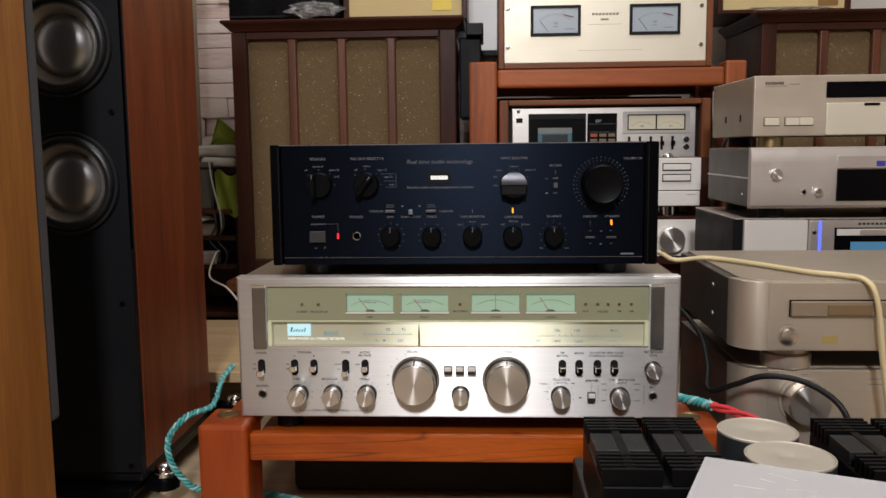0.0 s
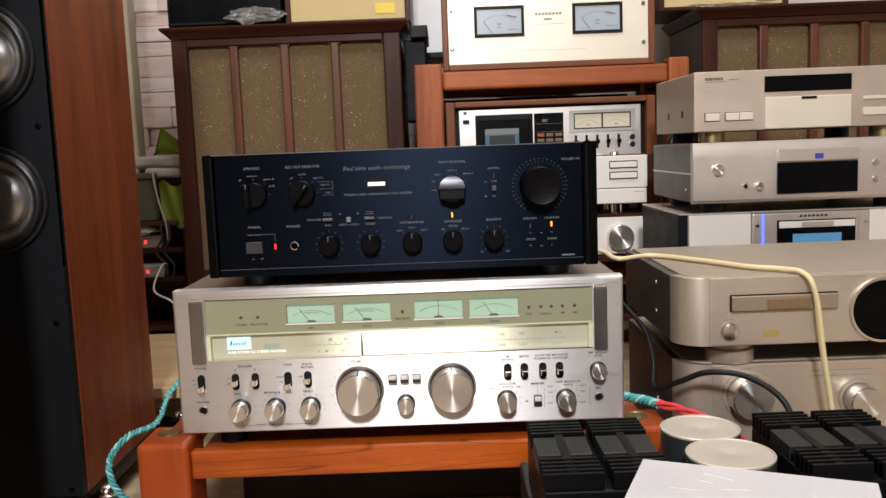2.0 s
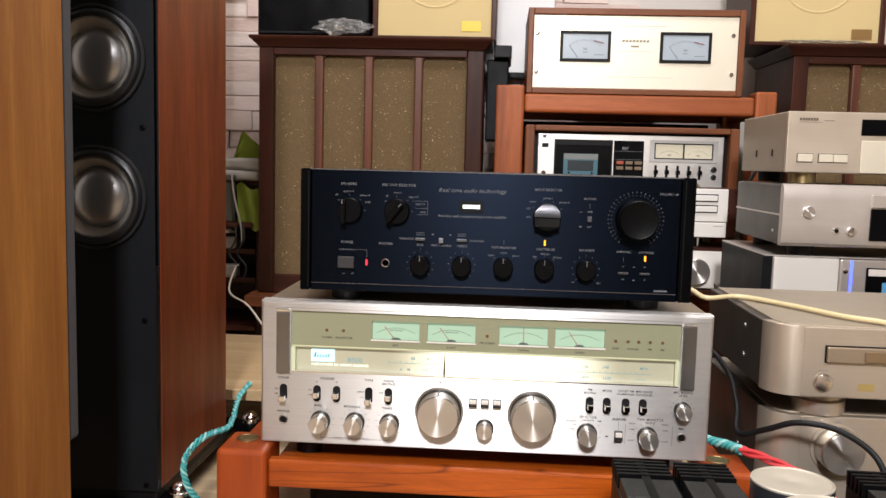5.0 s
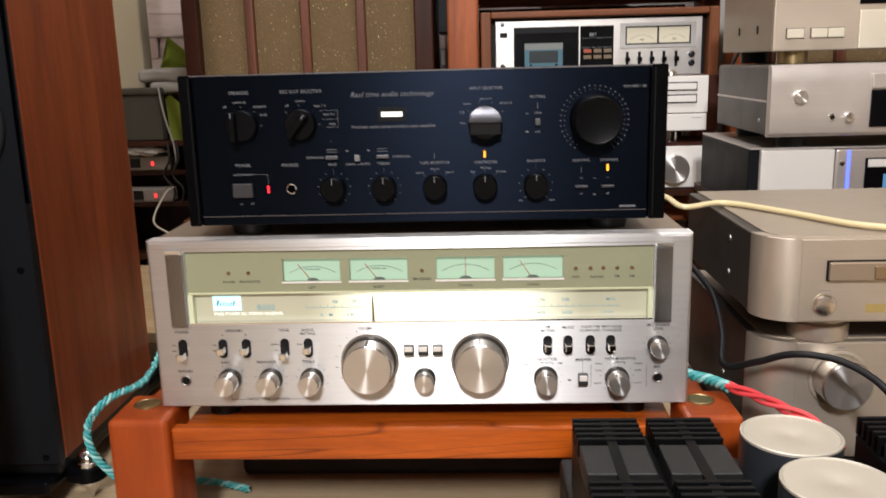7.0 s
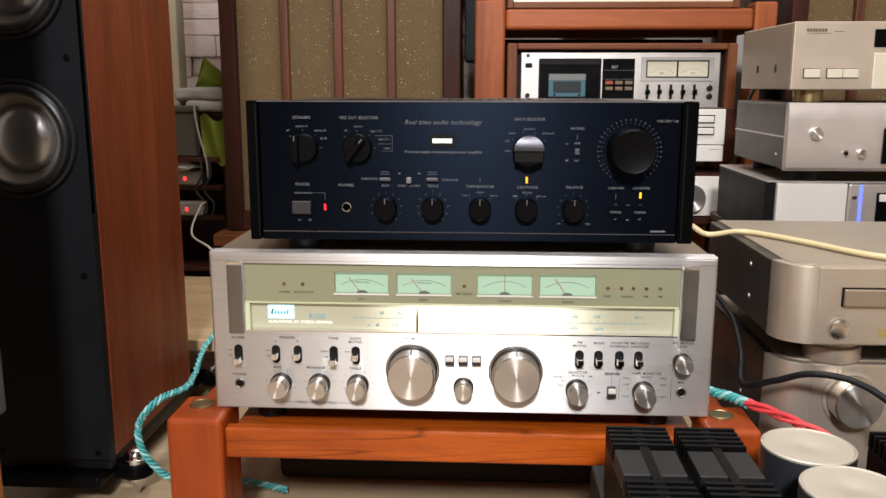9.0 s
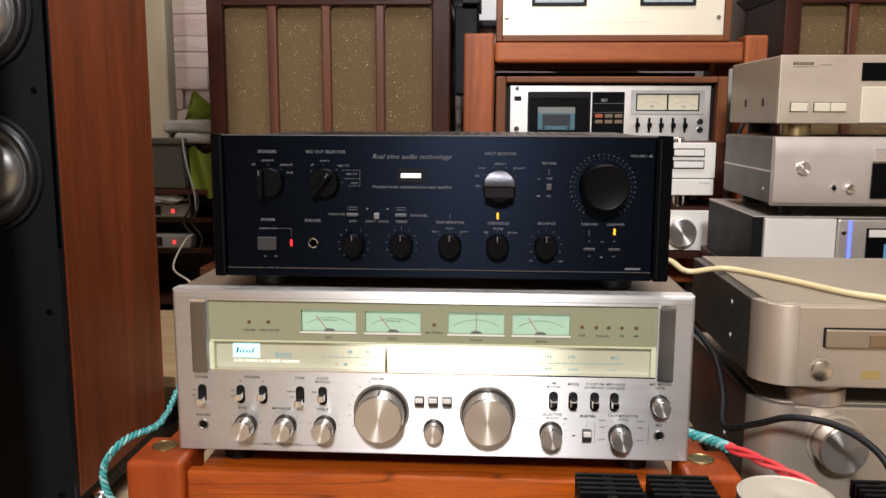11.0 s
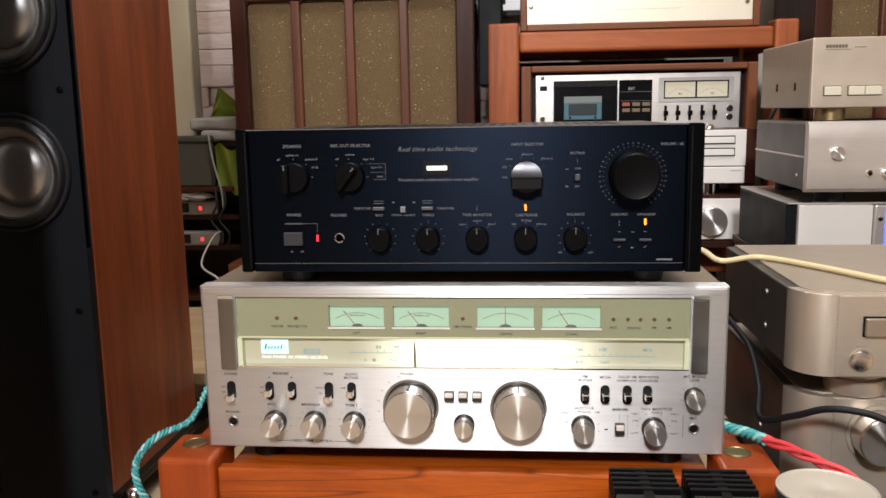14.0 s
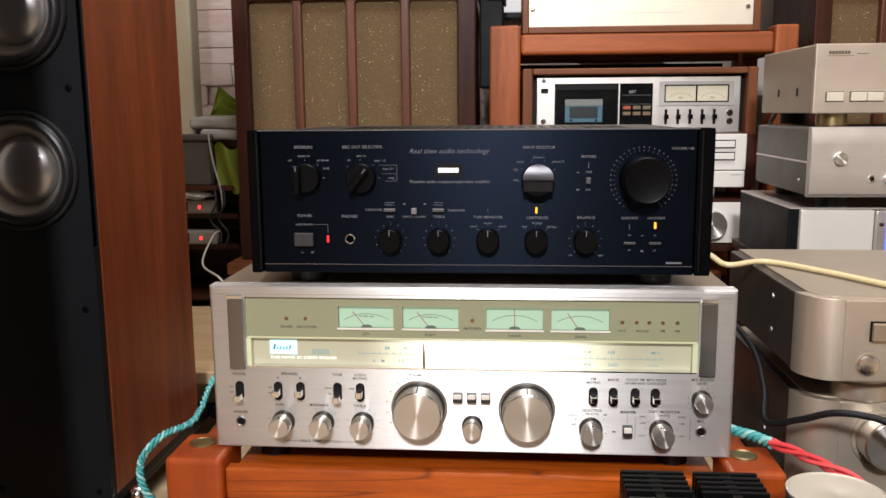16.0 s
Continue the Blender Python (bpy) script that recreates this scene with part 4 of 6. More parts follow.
# ---- four-panel speakers at the back ----
def panel_speaker():
    s = thing("panel_speaker", (-0.328, 2.33, 0.42), "dark walnut cabinet speaker with four gold-flecked cloth panels", "speaker", "panel speakers at the wall")
    x0, x1, zb, zt = -0.622, -0.036, 0.42, 1.066
    part("cabinet", box(x0 + 0.002, x1 - 0.002, 2.2005, 2.5, zb, zt, 0.003), WALNUT, s)
    gx = [(-0.583, -0.4755), (-0.4535, -0.3455), (-0.3235, -0.2155), (-0.1935, -0.0805)]
    gz0, gz1 = 0.47, 1.047
    part("frame_side", box(x0, gx[0][0], 2.17, 2.2, zb, zt, 0.004), WALNUT, s)
    part("frame_side", box(gx[3][1], x1, 2.17, 2.2, zb, zt, 0.004), WALNUT, s)
    part("frame_top", box(gx[0][0], gx[3][1], 2.172, 2.2, gz1, zt - 0.001, 0.002), WALNUT_X, s)
    part("frame_bottom", box(gx[0][0], gx[3][1], 2.172, 2.2, zb + 0.001, gz0, 0.002), WALNUT_X, s)
    for i in range(3):
        part("divider", box(gx[i][1], gx[i + 1][0], 2.174, 2.2, gz0, gz1, 0.004, 3), RED_WALNUT, s, "red-brown rounded divider")
    for a, b in gx:
        p = part("cloth_panel", box(a, b, 2.192, 2.198, gz0, gz1), GRILLE_CLOTH, s, "brown and gold flecked grille cloth")
        for cx, s1 in ((a, 1), (b, -1)):
            pts = [(cx, gz1), (cx + s1 * 0.012, gz1)] + [(cx + s1 * (0.012 - 0.012 * math.sin(radians(t))), gz1 - 0.012 + 0.012 * math.cos(radians(t))) for t in range(15, 91, 15)]
            part("corner_piece", outline(pts, 2.178, 2.192), WALNUT, p)
    cap = bmesh.new()
    prof = [(0.0, 1.0665), (0.005, 1.072), (0.013, 1.080), (0.020, 1.086), (0.022, 1.0905), (0.019, 1.094)]
    rings = [[cap.verts.new(v) for v in ((x0 - d, 2.17 - d, z), (x1 + d, 2.17 - d, z), (x1 + d, 2.5, z), (x0 - d, 2.5, z))] for d, z in prof]
    for a, b in zip(rings, rings[1:]):
        for i in range(4):
            cap.faces.new((a[i], a[(i + 1) % 4], b[(i + 1) % 4], b[i]))
    cap.faces.new(rings[0][::-1])
    cap.faces.new(rings[-1])
    part("cornice", cap, WALNUT_X, s, "moulded walnut top with overhang")
    return s


def cloth_front_speaker(x0, x1, z0, z1, y0, sticker, extra=()):
    s = thing("bookshelf_speaker", ((x0 + x1) / 2, y0 + 0.13, z0), "small walnut speaker with cream cloth front and sticker", "speaker", "small cloth-front speakers")
    t = 0.014
    for a in ((x0, x0 + t, z0, z1), (x1 - t, x1, z0, z1)):
        part("side", box(a[0], a[1], y0, y0 + 0.25, a[2], a[3], 0.002), WALNUT, s)
    part("top", box(x0 + t, x1 - t, y0, y0 + 0.25, z1 - t, z1, 0.002), WALNUT_X, s)
    part("bottom", box(x0 + t, x1 - t, y0, y0 + 0.25, z0, z0 + 0.01, 0.002), WALNUT_X, s)
    part("cloth_front", box(x0 + t, x1 - t, y0 + 0.008, y0 + 0.02, z0 + 0.01, z1 - t), CREAM_CLOTH, s, "cream woven cloth front")
    part("sticker", box(sticker[0], sticker[0] + 0.05, y0 + 0.0065, y0 + 0.0075, sticker[1], sticker[1] + 0.026), sticker[2], s)
    part("driver_outline", lathe([(0.09, 0), (0.094, 0.0015), (0.098, 0)], ((x0 + x1) / 2, y0 + 0.008, (z0 + z1) / 2), "y", 48), CREAM_CLOTH, s)


def crumpled(name, c, size, mat, label, category, seed, amount=0.35, detail=40):
    b = bmesh.new()
    bmesh.ops.create_icosphere(b, subdivisions=4, radius=1)
    for v in b.verts:
        n1 = noise.noise(v.co * 2.3 + Vector((seed, 0, 0)))
        n2 = abs(noise.noise(v.co * 6 + Vector((0, seed, 0))))
        v.co *= 1 + amount * n1 + amount * 0.5 * n2
        v.co = Vector((v.co.x * size[0], v.co.y * size[1], v.co.z * size[2]))
    for f in b.faces:
        f.smooth = True
    low = min(v.co.z for v in b.verts)
    for v in b.verts:
        v.co += Vector(c) - Vector((0, 0, low))
    return solid(name, b, mat, label, category, at=c)


def top_things():
    b = thing("black_case", (-0.487, 2.3, 1.094), "black padded case on the speaker top", "case")
    part("body", box(-0.636, -0.336, 2.2, 2.42, 1.0945, 1.30, 0.012, 3), BLACK_GLOSS, b)
    part("edge_band", box(-0.632, -0.34, 2.196, 2.2, 1.105, 1.111, 0.001), BLACK, b)
    crumpled("plastic_wrap", (-0.405, 2.172, 1.0942), (0.062, 0.022, 0.018), WRAP, "crumpled clear plastic wrap on the speaker top", "wrapping", 3.1, 0.5)
    cloth_front_speaker(-0.33, -0.008, 1.0945, 1.45, 2.2, (-0.098, 1.118, paint("yellow_sticker", (0.75, 0.55, 0.06), 0.5)))
    cloth_front_speaker(0.632, 0.965, 1.0945, 1.45, 2.2, (0.885, 1.112, paint("brown_label", (0.22, 0.12, 0.03), 0.5)))
    crumpled("plastic_sheet", (0.80, 2.16, 1.0942), (0.10, 0.012, 0.004), WRAP, "thin clear plastic film on the speaker top", "wrapping", 8.2, 0.4)
    p = thing("black_tray", (0.02, 2.3, 1.02), "black plastic tray hung beside the speaker", "tray")
    part("side_panel", box(-0.03, 0.028, 2.24, 2.42, 0.84, 1.052, 0.004), BLACK_MATT, p)
    part("rim", box(-0.012, 0.034, 2.21, 2.43, 1.053, 1.085, 0.003), BLACK, p)


# ---- rear rack, power amplifier, cassette deck ----
def rear_rack():
    r = thing("wooden_rack", (0.34, 2.2, FLOOR), "cherry-red wooden equipment rack", "rack")
    for x0, x1, zt in ((-0.002, 0.068, 0.975), (0.632, 0.684, 0.97)):
        for y in (2.11, 2.42):
            part("post", box(x0, x1, y, y + 0.07, FLOOR, zt, 0.006, 3), RACK_RED, r)
    for z0, z1 in ((0.909, 0.956), (0.66, 0.704), (0.40, 0.444)):
        part("front_rail", box(0.0685, 0.6315, 2.112, 2.142, z0, z1, 0.008, 3), RACK_RED_X, r)
        part("back_rail", box(0.0685, 0.6315, 2.45, 2.48, z0, z1, 0.005), RACK_RED_X, r)
        part("shelf", box(0.0685, 0.6315, 2.1425, 2.4495, z1 - 0.022, z1 - 0.002, 0.002), RACK_RED_X, r)
        for x0 in (0.02, 0.643):
            part("side_rail", box(x0, x0 + 0.03, 2.1805, 2.4195, z0, z1, 0.004), RACK_RED, r)
    solid("rack_backing", box(0.07, 0.61, 2.485, 2.495, FLOOR, 0.905), BLACK_MATT, "dull black backing board behind the rack", "board", at=(0.34, 2.49, FLOOR))

    a = thing("power_amplifier", (0.33, 2.25, 0.957), "power amplifier with pale gold panel in walnut case", "amplifier")
    x0, x1, z0, z1 = 0.072, 0.599, 0.9565, 1.165
    part("case_side", box(x0, x0 + 0.014, 2.113, 2.4, z0, z1, 0.002), CASE_WOOD_Z, a)
    part("case_side", box(x1 - 0.014, x1, 2.113, 2.4, z0, z1, 0.002), CASE_WOOD_Z, a)
    part("case_top", box(x0 + 0.014, x1 - 0.014, 2.113, 2.4, z1 - 0.016, z1, 0.002), CASE_WOOD, a)
    part("case_bottom", box(x0 + 0.014, x1 - 0.014, 2.113, 2.4, z0, z0 + 0.014, 0.002), CASE_WOOD, a)
    panel = part("front_panel", box(x0 + 0.0145, x1 - 0.0145, 2.12, 2.13, z0 + 0.0145, z1 - 0.0165, 0.001), GOLD_PANEL, a, "pale gold brushed front panel")
    for mx in (0.214, 0.458):
        m = part("meter", framed_hole(mx - 0.062, mx + 0.062, 1.036, 1.110, mx - 0.055, mx + 0.055, 1.043, 1.103, 2.115, 2.12), BLACK, a, "black framed power meter")
        part("meter_face", box(mx - 0.055, mx + 0.055, 2.1175, 2.1195, 1.043, 1.103), METER_BLUE, m, "grey-blue meter face")
        sc = bmesh.new()
        ticks(mx, 1.03, 0.056, 0.061, -38, 38, 15, 0.0012, 2.1172, sc)
        letters([("W", mx, 1.066, 0.006)], 2.1172, sc)
        bars([(mx + 0.022, mx + 0.046, 1.052, 1.0535), (mx - 0.006, mx + 0.006, 1.058, 1.0595)], 2.1172, sc)
        part("meter_scale", sc, METER_INK, m)
        part("meter_red_zone", outline([(mx + 0.02, 1.0885), (mx + 0.044, 1.0825), (mx + 0.044, 1.080), (mx + 0.02, 1.086)], 2.1165, 2.1172), METER_RED, m)
        part("needle", tube([(mx - 0.018, 2.1165, 1.046), (mx - 0.04, 2.1165, 1.075)], 0.0005, 6, 0), METER_INK, m)
    for sx in (0.095, 0.572):
        for sz in (1.010, 1.104):
            part("screw", lathe([(0, 0), (0.0055, 0), (0.005, 0.002), (0, 0.0026)], (sx, 2.12, sz), "y", 16), CHROME, panel)
    mk = bmesh.new()
    for i in range(8):
        x = 0.303 + i * 0.0085
        outline([(x, 1.085), (x + 0.006, 1.085), (x + 0.0075, 1.0905), (x + 0.0015, 1.0905)], 2.1194, 2.12, mk)
    bars([(0.325, 0.345, 1.0725, 1.077), (0.295, 0.377, 1.0625, 1.0632), (0.28, 0.41, 1.1235, 1.1245), (0.27, 0.43, 0.9995, 1.0)], 2.12, mk)
    part("panel_print", mk, paint("grey_gold_ink", (0.25, 0.22, 0.16), 0.5), panel)

    d = thing("cassette_deck", (0.33, 2.2, 0.704), "silver cassette deck in dark walnut case", "cassette deck")
    x0, x1, z0, z1 = 0.073, 0.586, 0.7045, 0.876
    part("case_side", box(x0, x0 + 0.022, 2.06, 2.38, z0, z1, 0.003), CASE_WOOD_Z, d)
    part("case_side", box(x1 - 0.022, x1, 2.06, 2.38, z0, z1, 0.003), CASE_WOOD_Z, d)
    part("case_top", box(x0 + 0.022, x1 - 0.022, 2.06, 2.38, z1 - 0.014, z1, 0.003), CASE_WOOD, d)
    part("case_bottom", box(x0 + 0.022, x1 - 0.022, 2.06, 2.38, z0, z0 + 0.014, 0.003), CASE_WOOD, d)
    part("chassis", box(x0 + 0.023, x1 - 0.023, 2.092, 2.37, z0 + 0.015, z1 - 0.015), BLACK, d)
    face = part("front_panel", box(0.1045, 0.5545, 2.08, 2.092, 0.724, 0.857, 0.0015), ALU, d, "brushed silver front panel")
    door = part("cassette_door", box(0.145, 0.287, 2.076, 2.08, 0.746, 0.843, 0.002), BLACK_GLOSS, d, "dark cassette door")
    part("door_header", box(0.148, 0.284, 2.0745, 2.076, 0.831, 0.841), paint("olive_header", (0.05, 0.05, 0.04), 0.4), door)
    part("door_rim", framed_hole(0.1455, 0.2865, 0.7465, 0.8425, 0.1485, 0.2835, 0.7495, 0.8295, 2.0735, 2.0758), BLACK, door)
    tape = part("cassette", box(0.168, 0.252, 2.0742, 2.076, 0.757, 0.8085, 0.001), paint("cyan_cassette", (0.05, 0.14, 0.185), 0.35), door, "cyan-edged tape cassette")
    part("cassette_label", box(0.1682, 0.2518, 2.0736, 2.0742, 0.7945, 0.8083), paint("pale_cassette", (0.17, 0.19, 0.18), 0.45), tape)
    part("tape_window", box(0.1785, 0.2415, 2.0734, 2.0742, 0.7665, 0.792, 0.0004), paint("smoked_tape_window", (0.012, 0.02, 0.024), 0.3), tape)
    for x in (0.182, 0.238):
        part("tape_hole", lathe([(0, 0), (0.0028, 0), (0.0028, 0.0004), (0, 0.0004)], (x, 2.0742, 0.7615), "y", 14), BLACK, tape)
    keys = part("key_block", box(0.290, 0.3625, 2.076, 2.08, 0.746, 0.8425, 0.001), BLACK_GLOSS, d)
    for i in range(3):
        for j, z in enumerate((0.789, 0.776)):
            col = paint("red_key", (0.35, 0.07, 0.03), 0.4) if (i, j) == (0, 0) else paint("bronze_key", (0.17, 0.12, 0.07), 0.4)
            part("key", box(0.297 + i * 0.022, 0.314 + i * 0.022, 2.0725, 2.076, z - 0.004, z + 0.004, 0.0008), col, keys)
    part("counter", letters([("887", 0.317, 0.8235, 0.0058)], 2.0757), INK_PALE, keys)
    for z in (0.8165, 0.7965):
        part("key_line", box(0.2925, 0.360, 2.0754, 2.0759, z, z + 0.0005), INK_PALE, keys)
    vu = part("vu_frame", framed_hole(0.377, 0.54, 0.793, 0.846, 0.388, 0.529, 0.8, 0.839, 2.0765, 2.08), paint("grey_vu_frame", (0.45, 0.44, 0.42), 0.4, 0.5), d)
    part("vu_surround", box(0.388, 0.529, 2.0785, 2.0799, 0.8, 0.839), BLACK, vu)
    for a in (0.391, 0.4605):
        m = part("vu_meter", box(a, a + 0.0655, 2.0775, 2.0785, 0.803, 0.836), paint("cream_vu", (0.62, 0.58, 0.44), 0.5), vu, "cream level meter")
        sc = bmesh.new()
        ticks(a + 0.033, 0.783, 0.036, 0.039, -40, 40, 11, 0.0008, 2.0773, sc)
        letters([("VU", a + 0.033, 0.810, 0.004)], 2.0773, sc)
        part("vu_scale", sc, INK, m)
    for i in range(5):
        x = 0.393 + i * 0.0265
        k = part("slider_slot", box(x - 0.003, x + 0.003, 2.0792, 2.0799, 0.752, 0.785), BLACK, d)
        part("slider_cap", box(x - 0.0048, x + 0.0048, 2.069, 2.0792, 0.7635, 0.7735, 0.001), BLACK_GLOSS, k)
    for z in (0.777, 0.7585):
        part("jack_socket", lathe([(0.003, 0), (0.007, 0), (0.007, 0.003), (0.0045, 0.004), (0.003, 0.001), (0, 0.001)], (0.5325, 2.08, z), "y", 20), paint("dark_jack", (0.05, 0.05, 0.05), 0.3, 0.7), d)
    part("power_key", box(0.1145, 0.1305, 2.076, 2.08, 0.8225, 0.8325, 0.001), BLACK, d)
    part("eject_key", box(0.1165, 0.1245, 2.076, 2.08, 0.846, 0.853, 0.001), paint("blue_grey_key", (0.08, 0.09, 0.14), 0.4), d)
    part("knob", lathe([(0, 0), (0.006, 0), (0.0055, 0.006), (0, 0.006)], (0.12, 2.08, 0.760), "y", 20), CHROME, d)


def small_units():
    base = thing("dark_stand", (0.42, 2.02, FLOOR), "dark brown wooden stand beneath small components", "stand")
    for x in (0.26, 0.548):
        part("side", box(x, x + 0.016, 1.955, 2.1, FLOOR, 0.484, 0.002), WALNUT, base)
    part("top", box(0.26, 0.564, 1.95, 2.105, 0.4842, 0.5, 0.002), WALNUT_X, base)
    part("middle_shelf", box(0.2762, 0.5478, 1.96, 2.1, 0.34, 0.354, 0.002), WALNUT_X, base)
    u = thing("silver_preamplifier", (0.42, 2.02, 0.5005), "small silver preamplifier with large turned knob", "amplifier")
    part("body", box(0.283, 0.560, 1.957, 2.1, 0.5005, 0.597, 0.002), WALNUT, u, "dark wooden sleeve")
    part("front_panel", box(0.286, 0.5445, 1.948, 1.957, 0.5035, 0.5895, 0.001), PANEL_WHITE, u, "pale silver front panel")
    knob("volume_knob", 0.4715, 0.543, 0.0305, 0.02, u, y=1.948)
    knob("tone_knob", 0.36, 0.543, 0.014, 0.014, u, y=1.948)
    part("print", bars([(0.515, 0.533, 0.5115, 0.5125)], 1.9482), INK_PALE, u)
    t = thing("silver_tuner", (0.42, 2.02, 0.597), "small pale silver tuner with two slot keys", "tuner")
    for x in (0.31, 0.47):
        part("foot", lathe([(0, 0), (0.016, 0), (0.016, 0.0225), (0, 0.0225)], (x, 1.985, 0.5972), "z", 20), CHROME, t)
        part("foot", lathe([(0, 0), (0.016, 0), (0.016, 0.0225), (0, 0.0225)], (x, 2.08, 0.5972), "z", 20), CHROME, t)
    part("body", box(0.283, 0.5615, 1.957, 2.1, 0.6199, 0.735, 0.002), WALNUT, t, "dark wooden sleeve")
    part("upper_panel", box(0.286, 0.537, 1.945, 1.957, 0.6585, 0.7335, 0.0015), PANEL_WHITE, t)
    part("lower_panel", box(0.286, 0.535, 1.943, 1.957, 0.6225, 0.6565, 0.0015), PANEL_WHITE, t)
    for z in (0.7125, 0.6875):
        k = part("slot", box(0.448, 0.514, 1.9442, 1.945, z - 0.009, z + 0.009), BLACK, t)
        part("slot_key", box(0.450, 0.512, 1.941, 1.9442, z - 0.0065, z + 0.0065, 0.001), PANEL_WHITE, k)
    part("print", bars([(0.505, 0.527, 0.648, 0.6492)], 1.9431), INK_PALE, t)
    solid("chrome_button", lathe([(0, 0), (0.012, 0), (0.011, 0.006), (0.006, 0.010), (0, 0.011)], (0.464, 1.965, 0.7352), "z", 24), CHROME, "small domed chrome cap lying on the tuner", "cap", at=(0.464, 1.965, 0.735))


# ---- player stack at the right ----
def player_stack():
    st = thing("player_stand", (0.72, 1.68, FLOOR), "dark wooden stand under the player stack", "stand")
    for x in (0.5, 0.925):
        part("side", box(x, x + 0.02, 1.52, 1.86, FLOOR, 0.509, 0.002), WALNUT, st)
    part("top", box(0.495, 0.95, 1.515, 1.865, 0.5092, 0.527, 0.002), WALNUT_X, st)
    part("shelf", box(0.5202, 0.9248, 1.53, 1.86, 0.35, 0.366, 0.002), WALNUT_X, st)

    c = thing("network_player", (0.72, 1.65, 0.5272), "silver network player with blue light strip", "player")
    part("body", box(0.4905, 0.948, 1.512, 1.80, 0.529, 0.6265, 0.003), BLACK_MATT, c, "black steel body")
    part("lid_edge", box(0.4905, 0.948, 1.506, 1.80, 0.6268, 0.6295, 0.001), SILVER, c)
    part("left_panel", box(0.506, 0.619, 1.5, 1.512, 0.531, 0.6265, 0.002), PANEL_WHITE, c, "pale satin panel")
    part("right_panel", box(0.834, 0.947, 1.5, 1.512, 0.531, 0.6265, 0.002), PANEL_WHITE, c, "pale satin panel")
    part("centre_panel", box(0.6195, 0.8335, 1.496, 1.512, 0.531, 0.6265, 0.003), SILVER, c)
    for x in (0.6385, 0.8145):
        part("light_strip", box(x - 0.002, x + 0.002, 1.4945, 1.4965, 0.533, 0.6245), BLUE_GLOW if x < 0.7 else SILVER, c, "glowing blue light strip" if x < 0.7 else "")
    for x in (0.6285, 0.8265):
        part("screw", lathe([(0, 0), (0.0045, 0), (0.004, 0.0016), (0, 0.002)], (x, 1.496, 0.605), "y", 14), CHROME, c)
    fr = part("drawer_frame", box(0.664, 0.806, 1.4935, 1.4965, 0.555, 0.6125, 0.001), BLACK_GLOSS, c)
    part("drawer", box(0.6665, 0.8035, 1.490, 1.4935, 0.5985, 0.6105, 0.001), PANEL_WHITE, fr)
    part("drawer_lip", box(0.706, 0.764, 1.4885, 1.490, 0.600, 0.609, 0.0008), SILVER, fr)
    part("display", box(0.692, 0.780, 1.4925, 1.4936, 0.560, 0.587), SCREEN_BLUE, fr, "lit blue display")
    part("name_mark", bars([(0.705 + i * 0.0075, 0.7105 + i * 0.0075, 0.6172, 0.6212) for i in range(7)], 1.4958), INK, c)

    c = thing("disc_player", (0.72, 1.6, 0.63), "silver disc player with dark display window", "player")
    for x in (0.56, 0.88):
        for y in (1.53, 1.74):
            part("foot", lathe([(0, 0), (0.022, 0), (0.024, 0.0205), (0, 0.0205)], (x, y, 0.6297), "z", 24), RUBBER, c)
    part("body", box(0.5055, 0.94, 1.485, 1.76, 0.6505, 0.756, 0.004), STEEL_GREY, c, "dark grey steel cover")
    part("side_groove", box(0.5035, 0.5055, 1.487, 1.755, 0.701, 0.704, 0.0006), SILVER, c)
    part("side_screw", side_screw(0.5055, 1.52, 0.672), SCREW_STEEL, c)
    pts = [(1.485, 0.6495), (1.475, 0.6495), (1.4715, 0.651), (1.469, 0.655), (1.4675, 0.67), (1.467, 0.70), (1.4675, 0.73), (1.469, 0.748), (1.4715, 0.754), (1.476, 0.757), (1.485, 0.757)]
    b = bmesh.new()
    l, r = [b.verts.new((0.5045, y, z)) for y, z in pts], [b.verts.new((0.941, y, z)) for y, z in pts]
    b.faces.new(l), b.faces.new(r[::-1])
    for i in range(len(pts)):
        j = (i + 1) % len(pts)
        b.faces.new((l[i], l[j], r[j], r[i])).smooth = True
    part("front_panel", b, SILVER, c, "curved satin silver front")
    part("badge", bars([(0.54, 0.566, 0.7405, 0.7465)], 1.4695), paint("bronze_badge", (0.40, 0.28, 0.18), 0.4, 0.6), c)
    knob("power_button", 0.5475, 0.709, 0.0105, 0.006, c, y=1.467)
    jack = part("headphone_socket", lathe([(0.0036, 0), (0.006, 0), (0.006, 0.002), (0.0036, 0.0024)], (0.5965, 1.4675, 0.678), "y", 22), CHROME, c)
    part("socket_hole", lathe([(0, 0), (0.0037, 0), (0.0037, 0.0012), (0, 0.0012)], (0.5965, 1.4675, 0.678), "y", 18), BLACK, jack)
    part("level_knob", lathe([(0, 0), (0.0072, 0), (0.0068, 0.009), (0, 0.010)], (0.6205, 1.4675, 0.678), "y", 20), CHROME, c)
    part("drawer", box(0.652, 0.795, 1.4625, 1.4685, 0.7195, 0.7415, 0.001), SILVER, c)
    part("disc_mark", bars([(0.717, 0.732, 0.7225, 0.732)], 1.4624), paint("blue_mark", (0.04, 0.05, 0.35), 0.4), c)
    part("display_window", box(0.652, 0.794, 1.4635, 1.4685, 0.6625, 0.7175, 0.001), BLACK_GLOSS, c, "black display window")
    for x in (0.826, 0.85):
        for z in (0.712, 0.683):
            part("round_key", lathe([(0, 0), (0.006, 0), (0.0055, 0.003), (0, 0.0032)], (x, 1.4675, z), "y", 16), CHROME, c)

    c = thing("disc_transport", (0.75, 1.68, 0.757), "champagne gold disc transport with pale drawer", "player")
